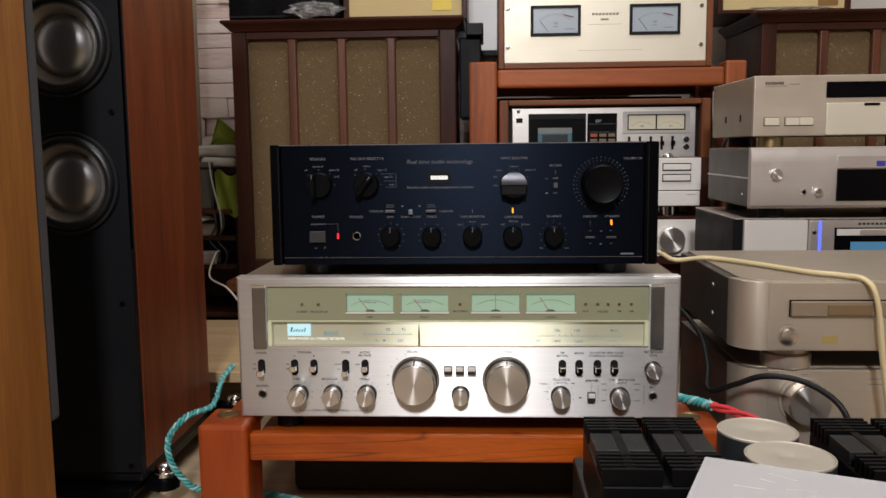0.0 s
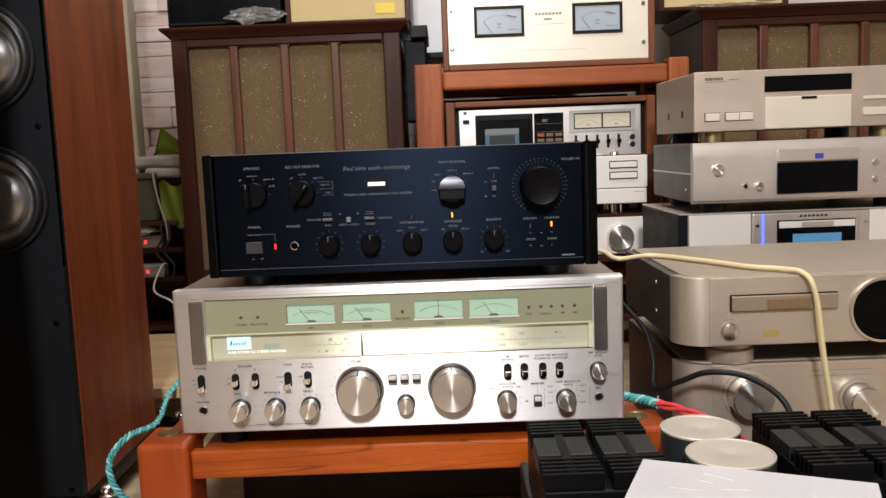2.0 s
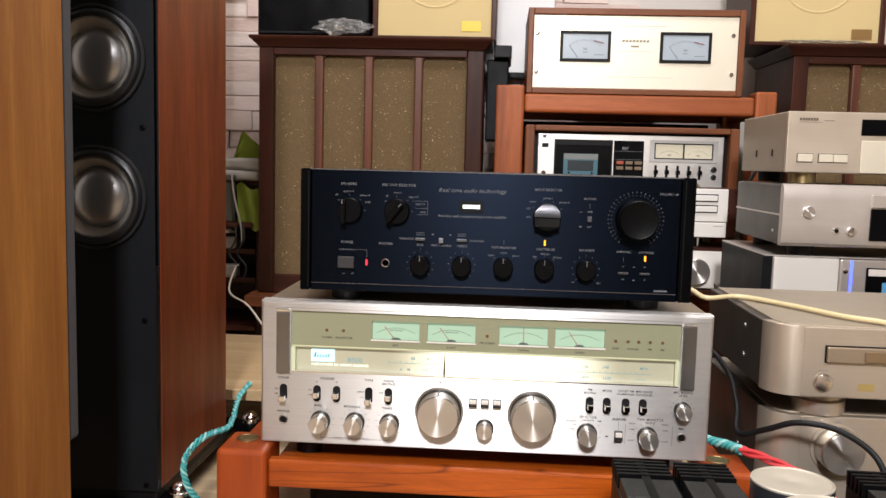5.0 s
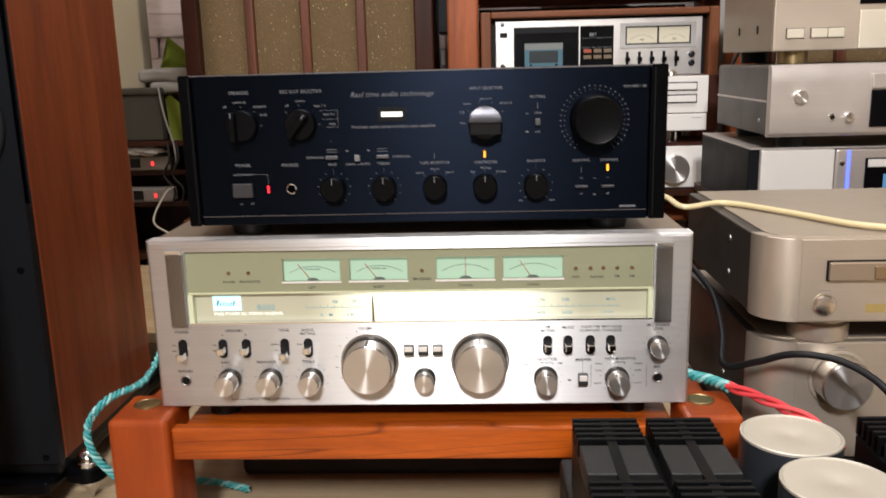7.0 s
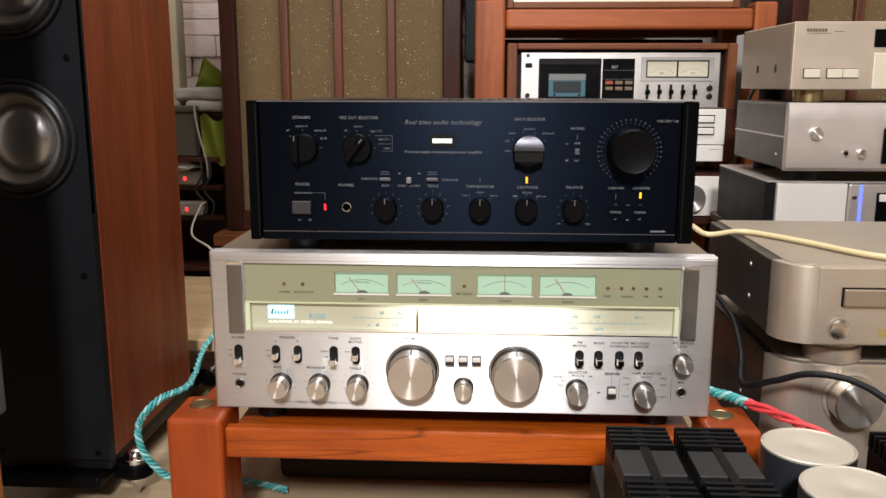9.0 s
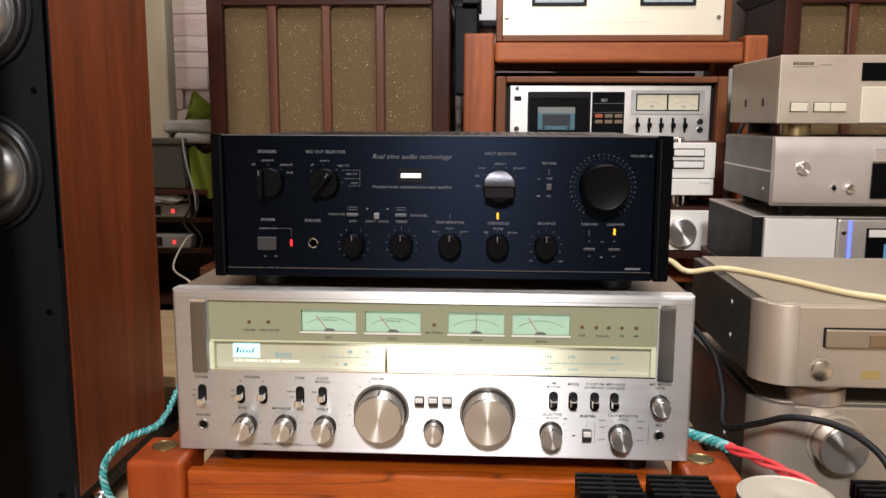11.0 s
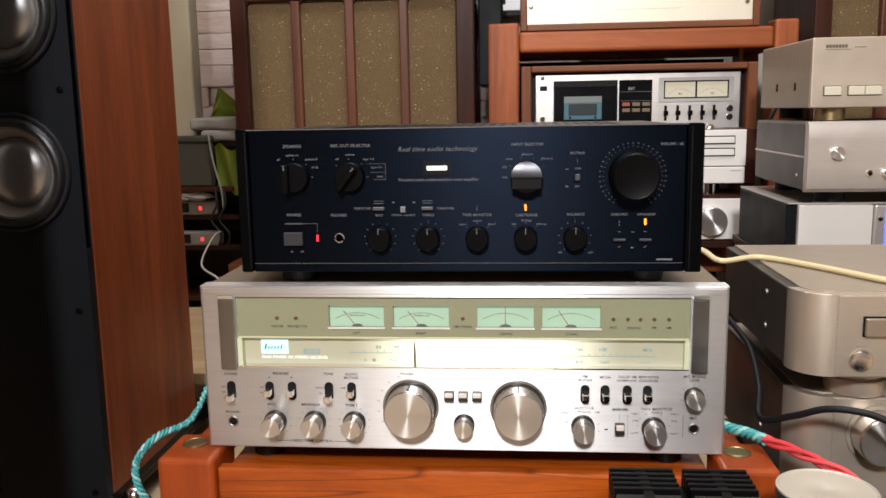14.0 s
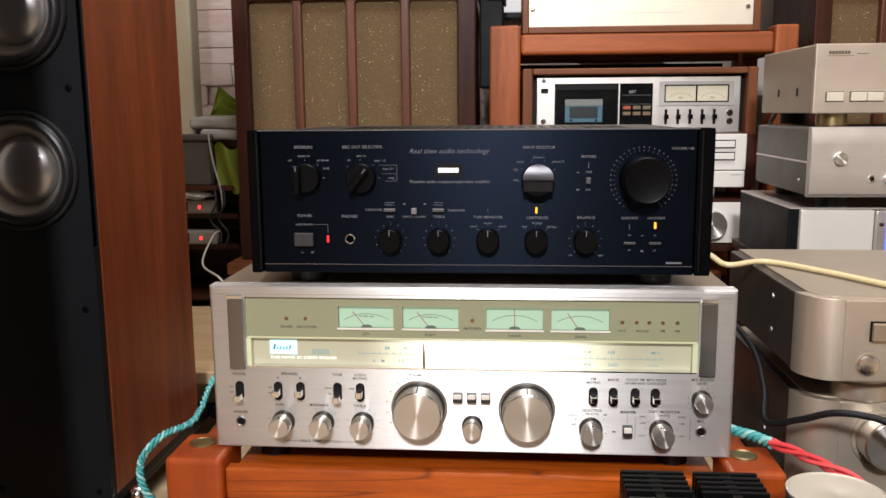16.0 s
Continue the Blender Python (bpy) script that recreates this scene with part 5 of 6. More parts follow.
    for x in (0.575, 0.9):
        for y in (1.59, 1.78):
            part("foot", lathe([(0, 0), (0.024, 0), (0.024, 0.02), (0, 0.02)], (x, y, 0.7572), "z", 28), BRASS if y < 1.7 else BLACK, c, "brass foot" if y < 1.7 else "black foot")
    part("body", box(0.531, 0.973, 1.562, 1.832, 0.777, 0.8865, 0.002), CHAMPAGNE_DARK, c, "champagne steel cover")
    part("front_panel", box(0.5305, 0.974, 1.55, 1.5618, 0.7765, 0.887, 0.002), CHAMPAGNE, c, "champagne aluminium front")
    part("display_window", box(0.66, 0.8205, 1.548, 1.5502, 0.8455, 0.8745, 0.001), BLACK_GLOSS, c)
    dr = part("drawer", box(0.6605, 0.8195, 1.5455, 1.5502, 0.778, 0.8365, 0.0015), GOLD_PANEL, c, "pale gold disc drawer")
    part("drawer_grip", box(0.727, 0.755, 1.5448, 1.5456, 0.8305, 0.8355), BLACK, dr)
    for x0, x1 in ((0.5505, 0.5765), (0.588, 0.6125), (0.6135, 0.638)):
        part("push_key", box(x0, x1, 1.5455, 1.5502, 0.7965, 0.8105, 0.001), GOLD_PANEL, c)
    for x0, x1 in ((0.5493, 0.5777), (0.5868, 0.6392)):
        part("key_recess", box(x0, x1, 1.5492, 1.5499, 0.7953, 0.8117), paint("dark_key_recess", (0.05, 0.04, 0.03), 0.5), c)
    for z0, z1 in ((0.826, 0.832), (0.797, 0.811)):
        part("long_key", box(0.842, 0.93, 1.5455, 1.5502, z0, z1, 0.001), GOLD_PANEL, c)
    part("name_mark", bars([(0.5505 + i * 0.0048, 0.5545 + i * 0.0048, 0.8705, 0.8755) for i in range(7)] + [(0.594, 0.612, 0.8705, 0.8715), (0.55, 0.59, 0.8675, 0.8682)], 1.5498), paint("brown_ink", (0.12, 0.09, 0.06), 0.5), c)
    for y in (1.63, 1.73):
        part("side_slot", box(0.5296, 0.5312, y - 0.003, y + 0.003, 0.806, 0.819), BLACK, c)


def rounded_player(name, label, x0, x1, y0, y1, z0, z1, rad, side_screws, foot=0.0215):
    c = thing(name, ((x0 + x1) / 2, (y0 + y1) / 2, z0), label, "player", "champagne components with rounded corners")
    pl = [(x1 - rad + rad * math.sin(radians(a)), y0 + rad - rad * math.cos(radians(a))) for a in range(0, 91, 10)]
    pr = [(x0 + rad - rad * math.sin(radians(a)), y0 + rad - rad * math.cos(radians(a))) for a in range(90, -1, -10)]
    front = [p for p in pr] + [p for p in pl]
    front += [(x1, y0 + rad + 0.001), (x0, y0 + rad + 0.001)]
    part("front", plan_shape(front, z0, z1 - 0.001, 0.0015), CHAMPAGNE, c, "champagne aluminium front with rounded corners")
    part("body", box(x0 + 0.001, x1 - 0.001, y0 + rad + 0.0012, y1, z0, z1 - 0.0022, 0.002), STEEL_GREY, c, "dark grey steel sides")
    lid = [(x0 + 0.012, y1), (x0 + 0.012, y0 + rad)] + [(x0 + rad - (rad - 0.012) * math.sin(radians(a)), y0 + rad - (rad - 0.012) * math.cos(radians(a))) for a in range(80, -1, -10)]
    lid += [(x1 - rad + (rad - 0.012) * math.sin(radians(a)), y0 + rad - (rad - 0.012) * math.cos(radians(a))) for a in range(0, 81, 10)] + [(x1 - 0.012, y0 + rad), (x1 - 0.012, y1)]
    part("lid", plan_shape(lid, z1 - 0.002, z1, 0.0006), CHAMPAGNE_DARK, c, "champagne painted lid")
    part("centre_plate", box(x0 + rad, x1 - rad, y0 - 0.0014, y0 + 0.004, z0 + 0.001, z1 - 0.0018, 0.0006), CHAMPAGNE, c)
    for y, z in side_screws:
        part("screw", side_screw(x0 + 0.001, y, z), SCREW_STEEL, c)
    for x in (x0 + 0.08, x1 - 0.08):
        for y in (y0 + 0.055, y1 - 0.05):
            part("foot", lathe([(0, 0), (0.03, 0), (0.031, 0.004), (0.031, foot * 0.55), (0.027, foot * 0.62), (0.027, foot), (0, foot)], (x, y, z0 - foot - 0.0002), "z", 36), CHAMPAGNE, c)
    return c


def side_screw(x, y, z):
    b = lathe([(0, 0), (0.0036, 0), (0.0032, 0.0014), (0, 0.0019)], (0, 0, 0), "z", 14)
    b.transform(Matrix.Translation((x, y, z)) @ Matrix.Rotation(radians(-90), 4, "Y"))
    return b


def near_players():
    low = thing("low_platform", (0.58, 1.18, FLOOR), "dark low wooden platform on the floor", "platform")
    part("top", box(0.35, 0.80, 1.03, 1.36, 0.306, 0.326, 0.003), WALNUT_X, low)
    for x in (0.36, 0.75):
        part("leg_board", box(x, x + 0.03, 1.05, 1.34, FLOOR, 0.3058, 0.002), WALNUT, low)
    c = rounded_player("champagne_amplifier", "champagne amplifier with rounded corners and large knobs", 0.356, 0.809, 1.018, 1.33, 0.348, 0.479, 0.04, ((1.16, 0.45), (1.14, 0.40)))
    for x, z, rr in ((0.4405, 0.4385, 0.0265), (0.582, 0.4285, 0.02)):
        ring = part("knob_ring", lathe([(rr + 0.001, 0), (rr + 0.005, 0), (rr + 0.005, 0.002), (rr + 0.001, 0.003)], (x, 1.0165, z), "y", 48), CHAMPAGNE_DARK, c)
        knob("volume_knob", x, z, rr, 0.026, c, y=1.0165)
    for row in ((0.52, 0.60, 0.466, 0.4668), (0.52, 0.60, 0.459, 0.4598), (0.437, 0.445, 0.4715, 0.4725)):
        part("print", bars([row], 1.0164), INK_PALE, c)
    c = rounded_player("champagne_disc_player", "champagne disc player with rounded corners and slim drawer", 0.345, 0.795, 0.987, 1.295, 0.5100, 0.5965, 0.038, ((1.10, 0.574), (1.10, 0.535)), 0.0305)
    slot = part("drawer_slot", box(0.4073, 0.5387, 0.9838, 0.9856, 0.5528, 0.5738, 0.0005), BLACK, c)
    tray = part("drawer", box(0.4085, 0.5375, 0.9785, 0.9838, 0.554, 0.5725, 0.0012), paint("bronze_drawer", (0.34, 0.265, 0.19), 0.4, 0.5, 0.05), slot)
    part("drawer_lip", box(0.451, 0.5035, 0.9765, 0.9785, 0.556, 0.569, 0.0008), BRONZE, tray)
    part("power_button", lathe([(0, 0), (0.0105, 0), (0.0105, 0.003), (0.0095, 0.0042), (0.007, 0.0048), (0.004, 0.0051), (0, 0.0052)], (0.4075, 0.9856, 0.528), "y", 32), KNOB, c, "round satin power button")
    part("button_ring", lathe([(0.0108, 0), (0.0122, 0), (0.0122, 0.0012), (0.0108, 0.0012)], (0.4075, 0.9856, 0.528), "y", 32), CHAMPAGNE_DARK, c)
    part("gold_mark", bars([(0.4485, 0.4675, 0.5195, 0.5285)], 0.9856), paint("gold_mark", (0.50, 0.38, 0.14), 0.4, 0.5), c)
    w = part("round_window", lathe([(0, 0.0004), (0.030, 0.0004), (0.032, 0.003), (0.035, 0.003), (0.036, 0)], (0.594, 0.9856, 0.549), "y", 56), BLACK_GLOSS, c, "round black display window")
    part("window_rim", lathe([(0.036, 0), (0.037, 0.004), (0.040, 0.004), (0.041, 0)], (0.594, 0.9856, 0.549), "y", 56), CHROME, w)
    for row in ((0.402, 0.413, 0.5425, 0.5432), (0.545, 0.575, 0.5905, 0.5912)):
        part("print", bars([row], 0.9856), INK_PALE, c)


# ---- transformer amplifier in front ----
def finned_block(parent, x0, x1, y0, y1, zb, zt):
    f = part("transformer_cover", box(x0, x1, y0, y1, zb, zt - 0.016, 0.002), BLACK_FIN, parent, "black finned transformer cover")
    xm = (x0 + x1) / 2
    L = y1 - y0
    for a, b in ((x0, xm - 0.004), (xm + 0.004, x1)):
        for y in [y1 - 0.0025 - i * L * 0.062 for i in range(5)] + [y0 + 0.0025 + i * L * 0.062 for i in range(5)]:
            part("fin", box(a, b, y - 0.002, y + 0.002, zt - 0.0158, zt, 0.0005, 1), BLACK_FIN, f)
        part("fin_web", box((a + b) / 2 - 0.004, (a + b) / 2 + 0.004, y0 + 0.002, y1 - 0.002, zt - 0.0158, zt - 0.0012), BLACK_FIN, f)
        part("mesh_block", box(a + 0.001, b - 0.001, y0 + 0.36 * L, y1 - 0.32 * L, zt - 0.0158, zt - 0.002, 0.001), BLACK_MESH, f)
    return f


def transformer_amp():
    a = thing("transformer_amplifier", (0.34, 0.7, 0.34), "black power amplifier with finned covers and capacitor cans", "amplifier")
    part("chassis", box(0.138, 0.545, 0.48, 0.905, 0.34, 0.404, 0.004), BLACK, a)
    finned_block(a, 0.1425, 0.260, 0.690, 0.843, 0.404, 0.472)
    finned_block(a, 0.383, 0.5005, 0.690, 0.843, 0.404, 0.472)
    for cx, cy, r, zt in ((0.3222, 0.824, 0.0406, 0.4645), (0.3205, 0.724, 0.0406, 0.4735)):
        can = part("capacitor_can", lathe([(0, 0), (r, 0), (r, zt - 0.408), (r - 0.0008, zt - 0.406), (0, zt - 0.406)], (cx, cy, 0.404), "z", 56), CAN_BLACK, a, "black sleeved capacitor can")
        part("can_top", lathe([(0, 0), (r, 0), (r, 0.0018), (r - 0.0015, 0.0026), (r - 0.003, 0.0014), (r - 0.012, 0.0012), (0.008, 0.0012), (0.006, 0.0004), (0, 0.0004)], (cx, cy, zt - 0.002), "z", 56), CAN_TOP, can, "pale metal can top")
    gp = part("glass_plate", box(0.150, 0.379, 0.492, 0.684, 0.404, 0.4125, 0.0012), BLACK_GLOSS, a, "glossy black top plate")
    wr = bmesh.new()
    for i in range(8):
        box(0.176 + i * 0.0052, 0.180 + i * 0.0052, 0.652, 0.660, 0.4125, 0.4127, bm=wr)
    for i in range(9):
        box(0.168 + i * 0.0068, 0.1728 + i * 0.0068, 0.641, 0.6445, 0.4125, 0.4127, bm=wr)
    for i in range(7):
        box(0.176 + i * 0.0068, 0.1808 + i * 0.0068, 0.630, 0.6335, 0.4125, 0.4127, bm=wr)
    for b in ((0.157, 0.158, 0.5, 0.677), (0.157, 0.374, 0.6765, 0.6775)):
        box(*b, 0.4125, 0.4127, bm=wr)
    part("plate_print", wr, paint("dull_gold_ink", (0.22, 0.20, 0.16), 0.4), gp)
    part("front_lip", box(0.384, 0.545, 0.50, 0.684, 0.404, 0.414, 0.002), BLACK, a)
    for x in (0.17, 0.51):
        for y in (0.52, 0.87):
            part("foot", lathe([(0, 0), (0.018, 0), (0.02, 0.0145), (0, 0.0145)], (x, y, 0.3252), "z", 20), RUBBER, a)
    t = thing("low_table", (0.34, 0.68, FLOOR), "low black table under the power amplifier", "table")
    part("tabletop", box(0.125, 0.56, 0.45, 0.93, 0.309, 0.325, 0.003), BLACK_MATT, t)
    for x in (0.13, 0.53):
        for y in (0.455, 0.9):
            part("leg", box(x, x + 0.025, y, y + 0.025, FLOOR, 0.3088, 0.002), BLACK_MATT, t)


def plastic_case():
    c = thing("plastic_case", (0.29, 0.6, 0.40), "clear scuffed plastic case lying on the amplifier", "case")
    m = pose(0.2155, 0.622, 0.508, 0, 0, -22.5)
    def placed(b):
        b.transform(m)
        return b
    part("lid", placed(box(0, 0.17, -0.13, 0, 0, 0.0025, 0.001)), CLEAR, c, "scuffed clear lid")
    part("insert_card", placed(box(0.006, 0.164, -0.124, -0.006, -0.0055, -0.0045)), CARD, c, "pale grey insert")
    for b in ((0, 0.17, -0.002, 0), (0, 0.17, -0.13, -0.128), (0, 0.002, -0.128, -0.002), (0.168, 0.17, -0.128, -0.002)):
        part("rim", placed(box(b[0], b[1], b[2], b[3], -0.012, -0.0002, 0.0005)), CLEAR, c)
    # nine thin white streaks at random over the lid
    rng = random.Random(8)
    for i in range(9):
        u, v, a, l = rng.uniform(0.02, 0.15), rng.uniform(-0.115, -0.015), rng.uniform(-0.5, 0.9), rng.uniform(0.008, 0.03)
        q = box(0, l, -0.0002, 0.0002, 0.0026, 0.0027)
        q.transform(Matrix.Translation((u, v, 0)) @ Matrix.Rotation(a, 4, "Z"))
        part("scratch", placed(q), WHITE_STREAK, c)
    part("base", placed(box(0.002, 0.168, -0.128, -0.002, -0.0145, -0.0122, 0.0005)), CLEAR, c)
    s = thing("black_carton", (0.3, 0.57, 0.4128), "small black carton under the plastic case", "box")
    b = box(0.25, 0.35, 0.50, 0.565, 0.4129, 0.4933, 0.002)
    part("body", b, BLACK_MATT, s)


# ---- cables ----
def braid(name, pts, r, mats, label, turns=64):
    path = spline(pts, 14)
    t = thing(name, tuple(path[-1]), label, "cable")
    for k, m in enumerate(mats):
        out, run = [], 0.0
        for i, p in enumerate(path):
            if i:
                run += (p - path[i - 1]).length
            d = (path[min(i + 1, len(path) - 1)] - path[max(i - 1, 0)]).normalized()
            s = d.cross(Vector((0.1, 0.2, 1))).normalized()
            u = s.cross(d)
            a = run * turns * 2 * math.pi / 1.5 + k * 2 * math.pi / len(mats)
            out.append(p + r * 0.75 * (math.cos(a) * s + math.sin(a) * u))
        part("strand", tube(out, r * 0.5, 7, 0), m, t)
    return t


def cord(name, pts, r, mat, label, flat=1.0):
    return solid(name, tube(pts, r, 12, 10, flat), mat, label, "cable", at=tuple(pts[0]))


def cables():
    teal, teal2, red = paint("teal_braid", (0.06, 0.36, 0.36), 0.5), paint("pale_teal_braid", (0.26, 0.55, 0.53), 0.5), paint("red_sleeve", (0.72, 0.06, 0.07), 0.4)
    braid("braided_speaker_cable", [(-0.45, 1.52, 0.35), (-0.446, 1.44, 0.345), (-0.412, 1.30, 0.352), (-0.389, 1.2, 0.367), (-0.401, 1.13, 0.375), (-0.423, 1.115, 0.347), (-0.420, 1.11, 0.315), (-0.405, 1.115, 0.287), (-0.388, 1.125, 0.268), (-0.34, 1.17, 0.243), (-0.29, 1.17, 0.2405), (-0.24, 1.15, 0.2405)], 0.0042, (teal, teal2, teal), "teal braided speaker cable hanging to the floor")
    braid("braided_power_lead", [(0.288, 1.12, 0.43), (0.292, 1.06, 0.4295), (0.312, 1.035, 0.4305), (0.325, 1.012, 0.4315)], 0.0052, (teal, teal2, teal), "teal braided lead beside the receiver")
    red2 = paint("pale_red_braid", (0.76, 0.085, 0.09), 0.45)
    braid("red_braided_lead", [(0.325, 1.012, 0.4325), (0.345, 0.985, 0.432), (0.361, 0.96, 0.431), (0.385, 0.93, 0.426), (0.398, 0.90, 0.413)], 0.0048, (red, red2, red), "red braided lead over the stand post", 16)
    cord("yellow_cable", [(0.25, 1.30, 0.605), (0.292, 1.211, 0.605), (0.303, 1.141, 0.6025), (0.357, 1.175, 0.6008), (0.406, 1.11, 0.6008), (0.446, 1.036, 0.6008), (0.478, 1.005, 0.6008), (0.496, 0.982, 0.598), (0.506, 0.972, 0.575), (0.517, 0.973, 0.50), (0.527, 0.974, 0.44), (0.535, 0.975, 0.39)], 0.0042, paint("yellow_cable_sheath", (0.70, 0.58, 0.33), 0.45), "flat pale yellow cable across the disc player", 0.8)
    cord("black_power_cord", [(0.322, 1.26, 0.525), (0.327, 1.2, 0.52), (0.3425, 1.15, 0.495), (0.339, 1.09, 0.466), (0.331, 1.05, 0.442), (0.349, 0.998, 0.464), (0.373, 0.97, 0.482), (0.406, 0.95, 0.484), (0.432, 0.93, 0.474), (0.447, 0.912, 0.458), (0.455, 0.902, 0.43), (0.458, 0.898, 0.409)], 0.0036, RUBBER, "thick black power cord looping over the lead")
    cord("grey_deck_cord", [(0.60, 1.98, 0.70), (0.597, 2.0, 0.74), (0.603, 1.98, 0.775), (0.618, 1.95, 0.80), (0.63, 1.9, 0.80)], 0.0045, paint("grey_cord", (0.10, 0.11, 0.12), 0.5), "dark grey cord behind the player stack")
    cord("white_cable", [(-0.66, 2.12, 0.50), (-0.615, 1.95, 0.512), (-0.548, 1.7, 0.497), (-0.479, 1.6, 0.487), (-0.42, 1.5, 0.468), (-0.37, 1.45, 0.43), (-0.34, 1.45, 0.36)], 0.0019, paint("white_cord", (0.46, 0.42, 0.35), 0.5), "thin white cable hanging behind the receiver")


# ---- behind the speakers, at the left ----
def left_corner():
    sh = thing("corner_shelf", (-0.8, 2.36, FLOOR), "dark shelf unit in the corner behind the speakers", "shelf")
    for x in (-0.98, -0.648):
        part("side", box(x, x + 0.016, 2.24, 2.5, FLOOR, 0.70, 0.002), WALNUT, sh)
    for z in (0.30, 0.435, 0.515, 0.70):
        part("board", box(-0.9638, -0.6482, 2.235, 2.5, z, z + 0.014, 0.002) if z < 0.7 else box(-0.98, -0.632, 2.235, 2.5, z + 0.0003, z + 0.0143, 0.002), WALNUT_X, sh)
    part("back", box(-0.98, -0.632, 2.5002, 2.506, FLOOR, 0.70), WALNUT, sh)
    for z in (0.4492, 0.5292):
        p = thing("power_strip", (-0.76, 2.25, z), "white power strip with lit red switch", "power strip", "power strips in the shelf")
        part("body", box(-0.84, -0.70, 2.222, 2.262, z, z + 0.036, 0.006, 3), paint("dull_white_plastic", (0.20, 0.18, 0.16), 0.5), p)
        part("switch", box(-0.748, -0.740, 2.2195, 2.2222, z + 0.012, z + 0.022, 0.001), RED_LED_DIM, p, "red lit rocker switch")
        part("socket", box(-0.80, -0.775, 2.2205, 2.2222, z + 0.007, z + 0.03, 0.001), BLACK, p)
    roll = thing("folded_grey_cloth", (-0.70, 2.28, 0.7145), "pale grey cloth folded in two thick layers", "cloth")
    for z0, z1, x0, dy in ((0.7148, 0.742, -0.735, 0.0), (0.7424, 0.776, -0.765, 0.008)):
        b = box(x0, -0.634, 2.222 + dy, 2.36, z0, z1, 0.011, 4)
        bmesh.ops.subdivide_edges(b, edges=[e for e in b.edges if abs(e.verts[0].co.x - e.verts[1].co.x) > 0.05], cuts=14)
        for v in b.verts:
            v.co += Vector((0, 0.006 * noise.noise(v.co * 22), 0.004 * noise.noise(v.co * 30 + Vector((3, 0, 0)))))
        part("layer", b, GREY_RAG, roll)
    carton = thing("olive_carton", (-0.745, 2.24, 0.603), "dull olive-grey open carton on the shelf", "box")
    part("body", box(-0.80, -0.703, 2.205, 2.232, 0.6035, 0.714, 0.004), OLIVE_CARTON, carton)
    part("rim", box(-0.804, -0.699, 2.2, 2.2345, 0.7142, 0.731, 0.005, 3), OLIVE_CARTON, carton)

    def sheet(fn, thick, n=14):
        g = bmesh.new()
        grid = [[g.verts.new(fn(u / n, v / n)) for v in range(n + 1)] for u in range(n + 1)]
        for u in range(n):
            for v in range(n):
                g.faces.new((grid[u][v], grid[u + 1][v], grid[u + 1][v + 1], grid[u][v + 1])).smooth = True
        bmesh.ops.solidify(g, geom=g.faces[:], thickness=thick)
        return g

    def peak(u):
        return 0.078 * (u / 0.32 if u < 0.32 else 1 - (u - 0.32) / 0.95)

    solid("green_cloth", sheet(lambda u, v: (-0.727 + 0.085 * u, 2.285 + 0.02 * abs(u - 0.32) + 0.004 * math.sin(9 * v + 4 * u), 0.7765 + max(peak(u), 0.004) * v), 0.002), GREEN, "lime green cloth folded into a peak", "cloth", at=(-0.7, 2.285, 0.777))
    solid("green_bag", sheet(lambda u, v: (-0.700 + 0.062 * u + 0.01 * (1 - v), 2.212 + 0.010 * math.sin(5 * u + 2 * v) + 0.008 * v, 0.590 + 0.112 * v + 0.010 * math.sin(6 * u)), 0.003), GREEN, "lime green bag hanging from the shelf edge", "bag", at=(-0.68, 2.226, 0.7))
    part("clutter_board", box(-0.9638, -0.6482, 2.2, 2.5, 0.590, 0.603, 0.002), WALNUT_X, sh)
    crumpled("white_paper", (-0.765, 2.215, 0.5655), (0.05, 0.012, 0.011), GREY_RAG, "crumpled pale paper above the power strips", "paper", 4.4, 0.5)
    for i in range(2):
        x = -0.695 + 0.022 * i
        cord("loose_cord", [(x, 2.20, 0.600), (x + 0.006, 2.19, 0.56), (x - 0.012, 2.192, 0.52), (x + 0.012, 2.19, 0.485), (x + 0.002, 2.195, 0.4497)], 0.0026, GREY_CORD, "dark grey loose cord hanging in the shelf")
    cord("pale_cord", [(-0.703, 2.198, 0.735), (-0.698, 2.196, 0.69), (-0.688, 2.195, 0.64), (-0.677, 2.195, 0.595), (-0.676, 2.2, 0.55)], 0.0024, GREY_RAG, "pale cord hanging over the carton")
    solid("beige_post", box(-0.845, -0.772, 2.30, 2.36, 0.7146, 1.7, 0.005), paint("beige_paint", (0.50, 0.44, 0.31), 0.6), "beige painted wooden post standing on the shelf", "post", at=(-0.8, 2.33, 0.715))
    pl = thing("plywood_platform", (-0.45, 1.7, FLOOR), "pale plywood platform on blocks", "platform")
    part("board", box(-0.70, -0.20, 1.49, 1.98, 0.324, 0.345, 0.002), PLY, pl)
    for x in (-0.68, -0.28):
        for y in (1.56, 1.92):
            part("block", box(x, x + 0.05, y, y + 0.05, FLOOR, 0.3238, 0.002), BLACK_MATT, pl)
    be = thing("speaker_bench", (-0.33, 2.3, FLOOR), "brown plank bench under the panel speaker", "bench")
    part("plank", box(-0.645, -0.02, 2.12, 2.505, 0.39, 0.4195, 0.003), CASE_WOOD, be)
    for x in (-0.62, -0.08):
        part("leg", box(x, x + 0.04, 2.16, 2.48, FLOOR, 0.3898, 0.002), WALNUT, be)
    be2 = copy_thing(be, Matrix.Translation((-0.33 + 1.357, 2.3, FLOOR)))
    solid("white_panel", box(-0.06, 0.16, 2.56, 2.595, 1.052, 1.9, 0.003), paint("frosted_white", (0.80, 0.80, 0.80), 0.5), "frosted white panel on the back wall", "panel", kind="structure", at=(0.05, 2.58, 1.05))
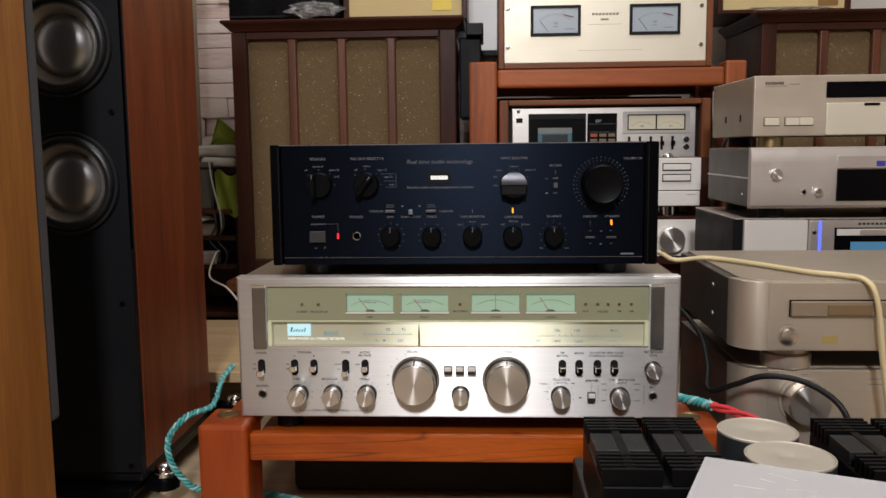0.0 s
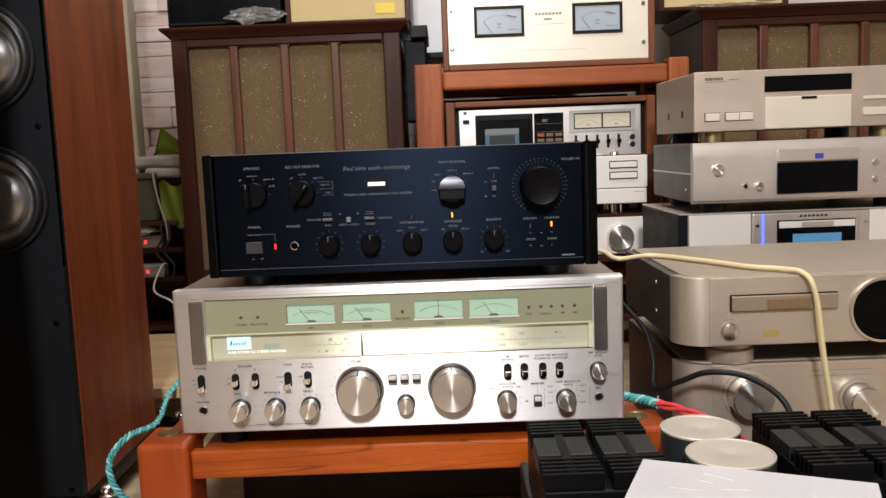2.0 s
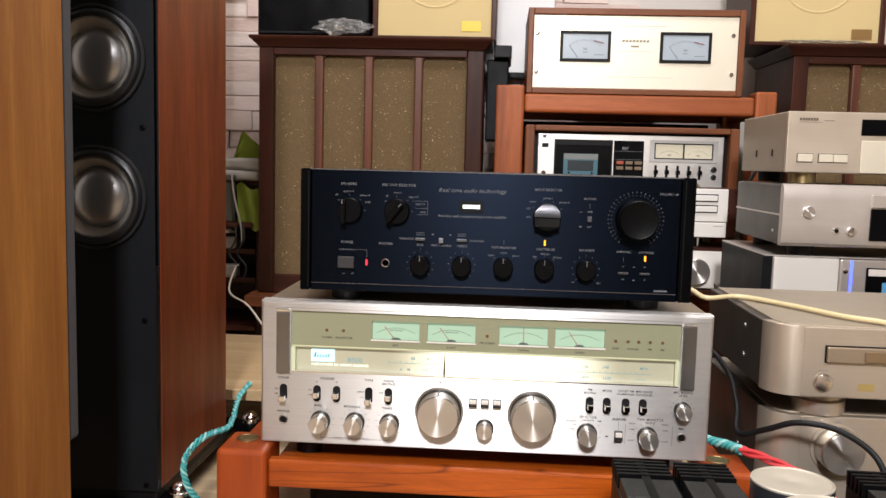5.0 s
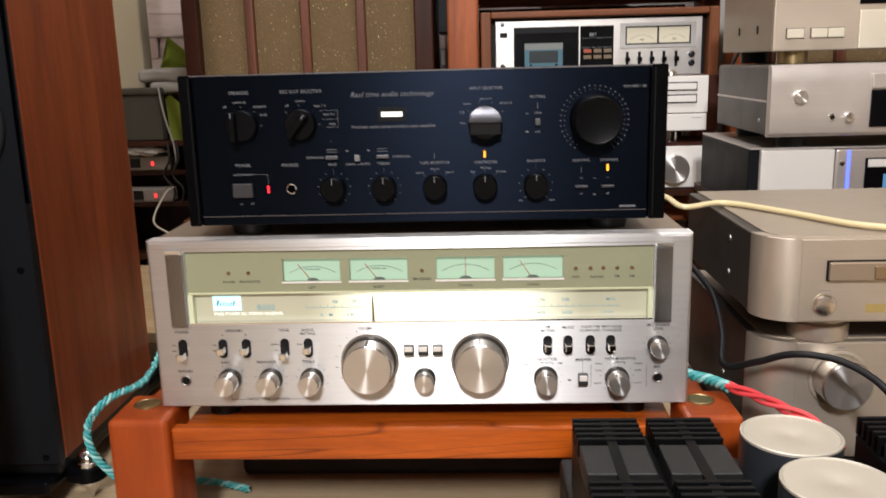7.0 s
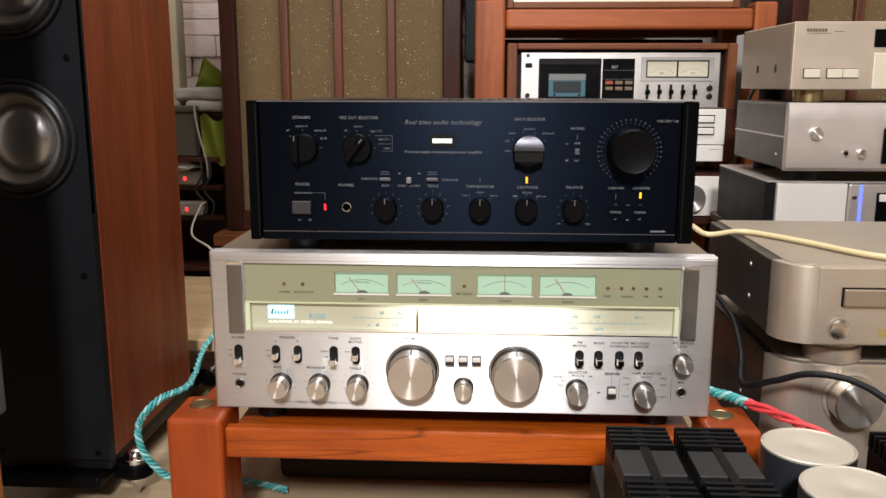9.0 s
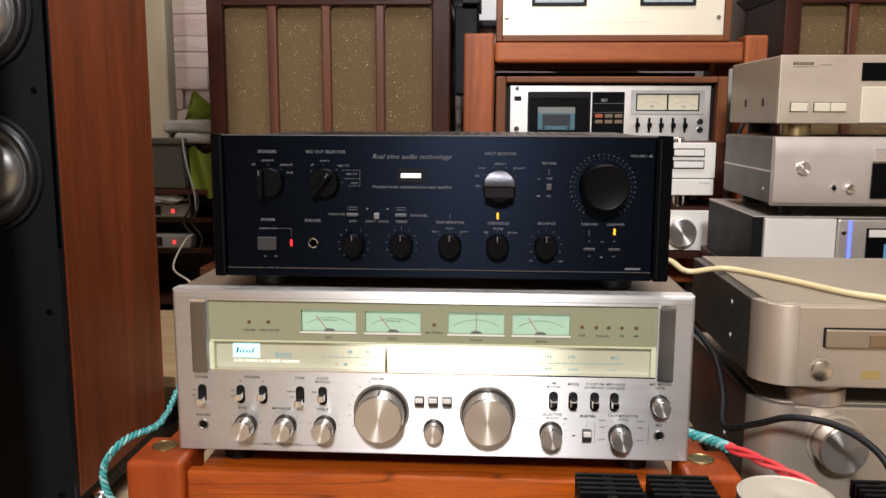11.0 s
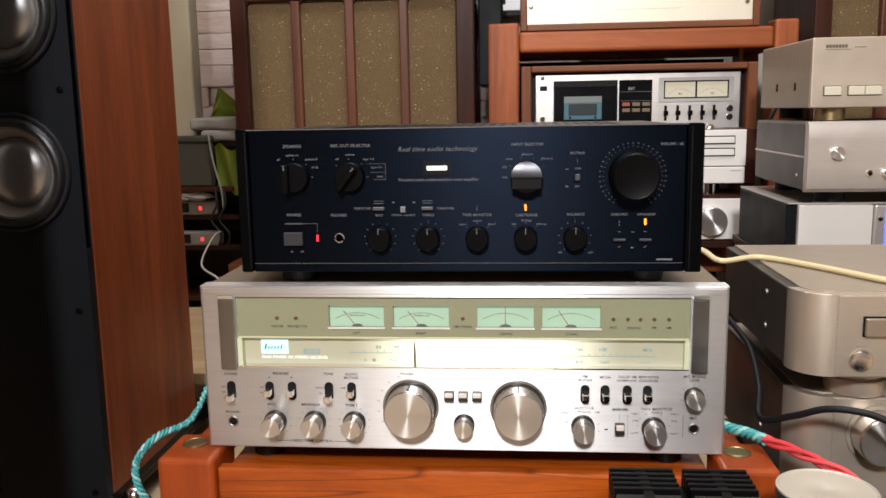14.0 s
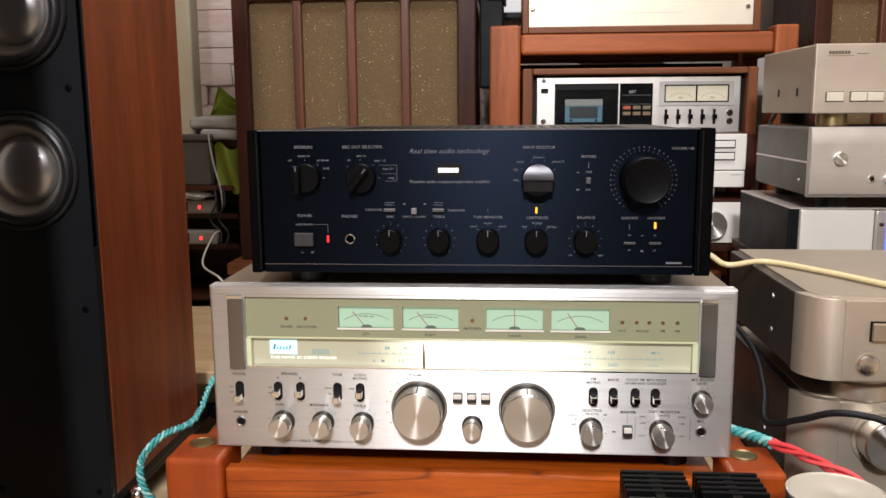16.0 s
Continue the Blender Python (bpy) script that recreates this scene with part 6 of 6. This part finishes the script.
    solid("panel_ledge", box(-0.08, 0.18, 2.545, 2.605, 1.036, 1.0515, 0.002), BLACK, "dark ledge under the white panel", "trim", kind="structure", at=(0.05, 2.58, 1.04))


def room_lamps():
    l = thing("pendant_lamp", (-0.02, -1.6, 2.16), "round white pendant lamp hanging from the ceiling", "lamp")
    part("shade", lathe([(0.02, 0.15), (0.06, 0.14), (0.2, 0.06), (0.2, 0.05), (0.06, 0.13), (0.02, 0.14)], (-0.02, -1.65, 2.16), "z", 40), PANEL_WHITE, l)
    part("cord", tube([(-0.02, -1.65, 2.30), (-0.02, -1.65, 2.75)], 0.004, 8, 0), BLACK, l)
    # out-of-view housing added to go with the overhead fill
    c = thing("ceiling_light", (0.25, 1.2, 2.65), "unseen flat white housing added above the fill light", "lamp")
    part("housing", box(-0.32, 0.82, 0.93, 1.47, 2.66, 2.7499, 0.006), PANEL_WHITE, c)


# ---- more materials ----
SCREW_STEEL = paint("dull_screw_steel", (0.30, 0.29, 0.28), 0.4, 0.8, 0.1)
BRONZE = paint("bronze_lip", (0.30, 0.21, 0.12), 0.35, 0.6, 0.08)
ROUGH_BROWN = paint("rough_dark_brown", (0.018, 0.012, 0.009), 0.9, 0, 0.3, grain=500, bump=0.4)
RUBBER_SOFT = paint("soft_black_rubber", (0.006, 0.006, 0.007), 0.4, 0, 0.1, bump=0.03, spec=0.3)
CONE = paint("silver_cone", (0.52, 0.49, 0.44), 0.40, 0.85, 0.05)
DUST_CAP = paint("grey_dust_cap", (0.33, 0.33, 0.34), 0.29, 0.95, 0.05, bump=0.02)
GREY_CLOTH = paint("grey_grille_cloth", (0.05, 0.05, 0.055), 0.85, 0, 0.15, grain=900, bump=0.4)
RED_WALNUT = wood("red_walnut", (0.075, 0.022, 0.010), (0.15, 0.048, 0.022), "z", 0.36)
CASE_WOOD_Z = wood("walnut_case_upright", (0.115, 0.036, 0.014), (0.25, 0.085, 0.033), "z", 0.4, spec=0.25)
METER_BLUE = paint("grey_blue_meter", (0.36, 0.42, 0.47), 0.3, 0, 0.06)
METER_INK = paint("grey_blue_ink", (0.17, 0.20, 0.23), 0.5)
METER_RED = paint("dark_red_zone", (0.20, 0.07, 0.08), 0.5)
WRAP = glass("clear_plastic_wrap", (0.95, 0.95, 0.95), 0.2)
WRAP.node_tree.nodes["Principled BSDF"].inputs["Transmission Weight"].default_value = 0.93
CAN_BLACK = paint("black_can_sleeve", (0.02, 0.022, 0.026), 0.32, 0, 0.1, bump=0.02)
CAN_TOP = paint("pale_can_top", (0.50, 0.46, 0.38), 0.45, 0.3, 0.1)
BLACK_FIN = paint("black_fin", (0.003, 0.003, 0.0034), 0.4, 0.0, 0.2, spec=0.13)
BLACK_MESH = paint("perforated_black", (0.006, 0.006, 0.0065), 0.5, 0.0, 0.3, grain=1200, bump=0.6)
GREY_RAG = paint("grey_rag", (0.30, 0.28, 0.25), 0.9, 0, 0.2, bump=0.4)
GREEN = paint("lime_green_cloth", (0.30, 0.38, 0.04), 0.7, 0, 0.2, bump=0.3)
OLIVE_CARTON = paint("olive_grey_card", (0.055, 0.052, 0.037), 0.8, 0, 0.2, bump=0.2)
GREY_CORD = paint("dark_grey_cord", (0.02, 0.018, 0.016), 0.6, spec=0.2)
RED_LED_DIM = glow("red_rocker", (1.0, 0.05, 0.05), 1.6, (0.3, 0.01, 0.01))
CREAM_CLOTH = paint("cream_speaker_cloth", (0.58, 0.45, 0.22), 0.85, 0, 0.08, grain=700, bump=0.4)


def grille_cloth():
    k = Nodes("flecked_grille_cloth")
    weave = k.noise(520, (1, 1, 0.6), detail=2)
    thread = k.noise(60, (1, 1, 9), detail=3)
    blot = k.noise(34, detail=4)
    c = k.mix(k.span(weave, 0, 1), (0.060, 0.034, 0.010), (0.180, 0.110, 0.037))
    c = k.mix(k.span(blot, 0, 0.4), c, (0.135, 0.088, 0.035))
    c = k.mix(k.span(thread, 0, 0.3), c, (0.070, 0.043, 0.016))
    fleck = k.ramp(k.noise(330, (0.55, 0.55, 1), detail=1, rough=0.5), [(0.66, (0, 0, 0)), (0.71, (1, 1, 1))])
    pick = k.ramp(k.noise(42, detail=3), [(0.46, (0, 0, 0)), (0.60, (1, 1, 1))])
    both = k.mix(1.0, fleck, pick, "MULTIPLY")
    c = k.mix(both, c, (0.62, 0.47, 0.28))
    k.set(colour=c, rough=0.8, sheen=0.2)
    k.bump(weave, 0.5, 0.0006)
    return k.m


GRILLE_CLOTH = grille_cloth()


def clear_plastic():
    k = Nodes("scuffed_clear_plastic")
    scuff = k.noise(60, (1, 4, 1), detail=4)
    k.set(colour=(0.95, 0.95, 0.97), trans=0.6, ior=1.45, rough=k.span(scuff, 0.22, 0.24))
    return k.m


CLEAR = clear_plastic()
WHITE_STREAK = paint("pale_streak", (0.8, 0.8, 0.82), 0.6)
CARD = paint("pale_grey_card", (0.19, 0.178, 0.20), 0.6, 0, 0.03, bump=0.0)

small_stand()
floor_speaker()
near_cabinet()
first = panel_speaker()
copy_thing(first, Matrix.Translation((-0.328 + 1.357, 2.33, 0.42)))
top_things()
rear_rack()
small_units()
player_stack()
near_players()
transformer_amp()
plastic_case()
cables()
left_corner()
room_lamps()


# ---- split stone facing on the back wall ----
def stones():
    wall = bpy.data.objects["wall_north"]
    ORIGIN[wall.name] = Vector((0, 0, 0))
    rnd = random.Random(5)
    k = Nodes("pale_pink_stone")
    info = k.n("ShaderNodeObjectInfo")
    base = k.ramp(info.outputs["Random"], [(0.0, (0.66, 0.50, 0.45)), (0.4, (0.82, 0.68, 0.63)), (0.75, (0.76, 0.64, 0.60)), (1.0, (0.86, 0.76, 0.71))])
    c = k.mix(k.span(k.noise(14, (0.4, 1, 2), detail=6), 0, 0.55), base, (0.46, 0.34, 0.31))
    c = k.mix(k.span(k.noise(90, detail=4), 0, 0.3), c, (0.75, 0.66, 0.60))
    k.set(colour=c, rough=0.85)
    k.bump(k.noise(45, (0.5, 1, 1.5), detail=6), 0.8, 0.006)
    z = 0.70
    while z < 1.75:
        h = rnd.choice((0.045, 0.055, 0.062))
        x = -1.3 + rnd.random() * 0.1
        while x < 0.3:
            w = rnd.uniform(0.11, 0.26)
            if x < -0.45 or -0.2 < x:
                d = rnd.uniform(0.008, 0.03)
                b = box(x + 0.001, x + w - 0.001, 2.62 - d, 2.622, z + 0.001, z + h - 0.001, 0.003, 1)
                for v in b.verts:
                    v.co += Vector((rnd.uniform(-1, 1) * 0.0018, rnd.uniform(-1, 1) * 0.003 if v.co.y < 2.615 else 0, rnd.uniform(-1, 1) * 0.0018))
                part("stone", b, k.m, wall)
            x += w
        z += h


stones()
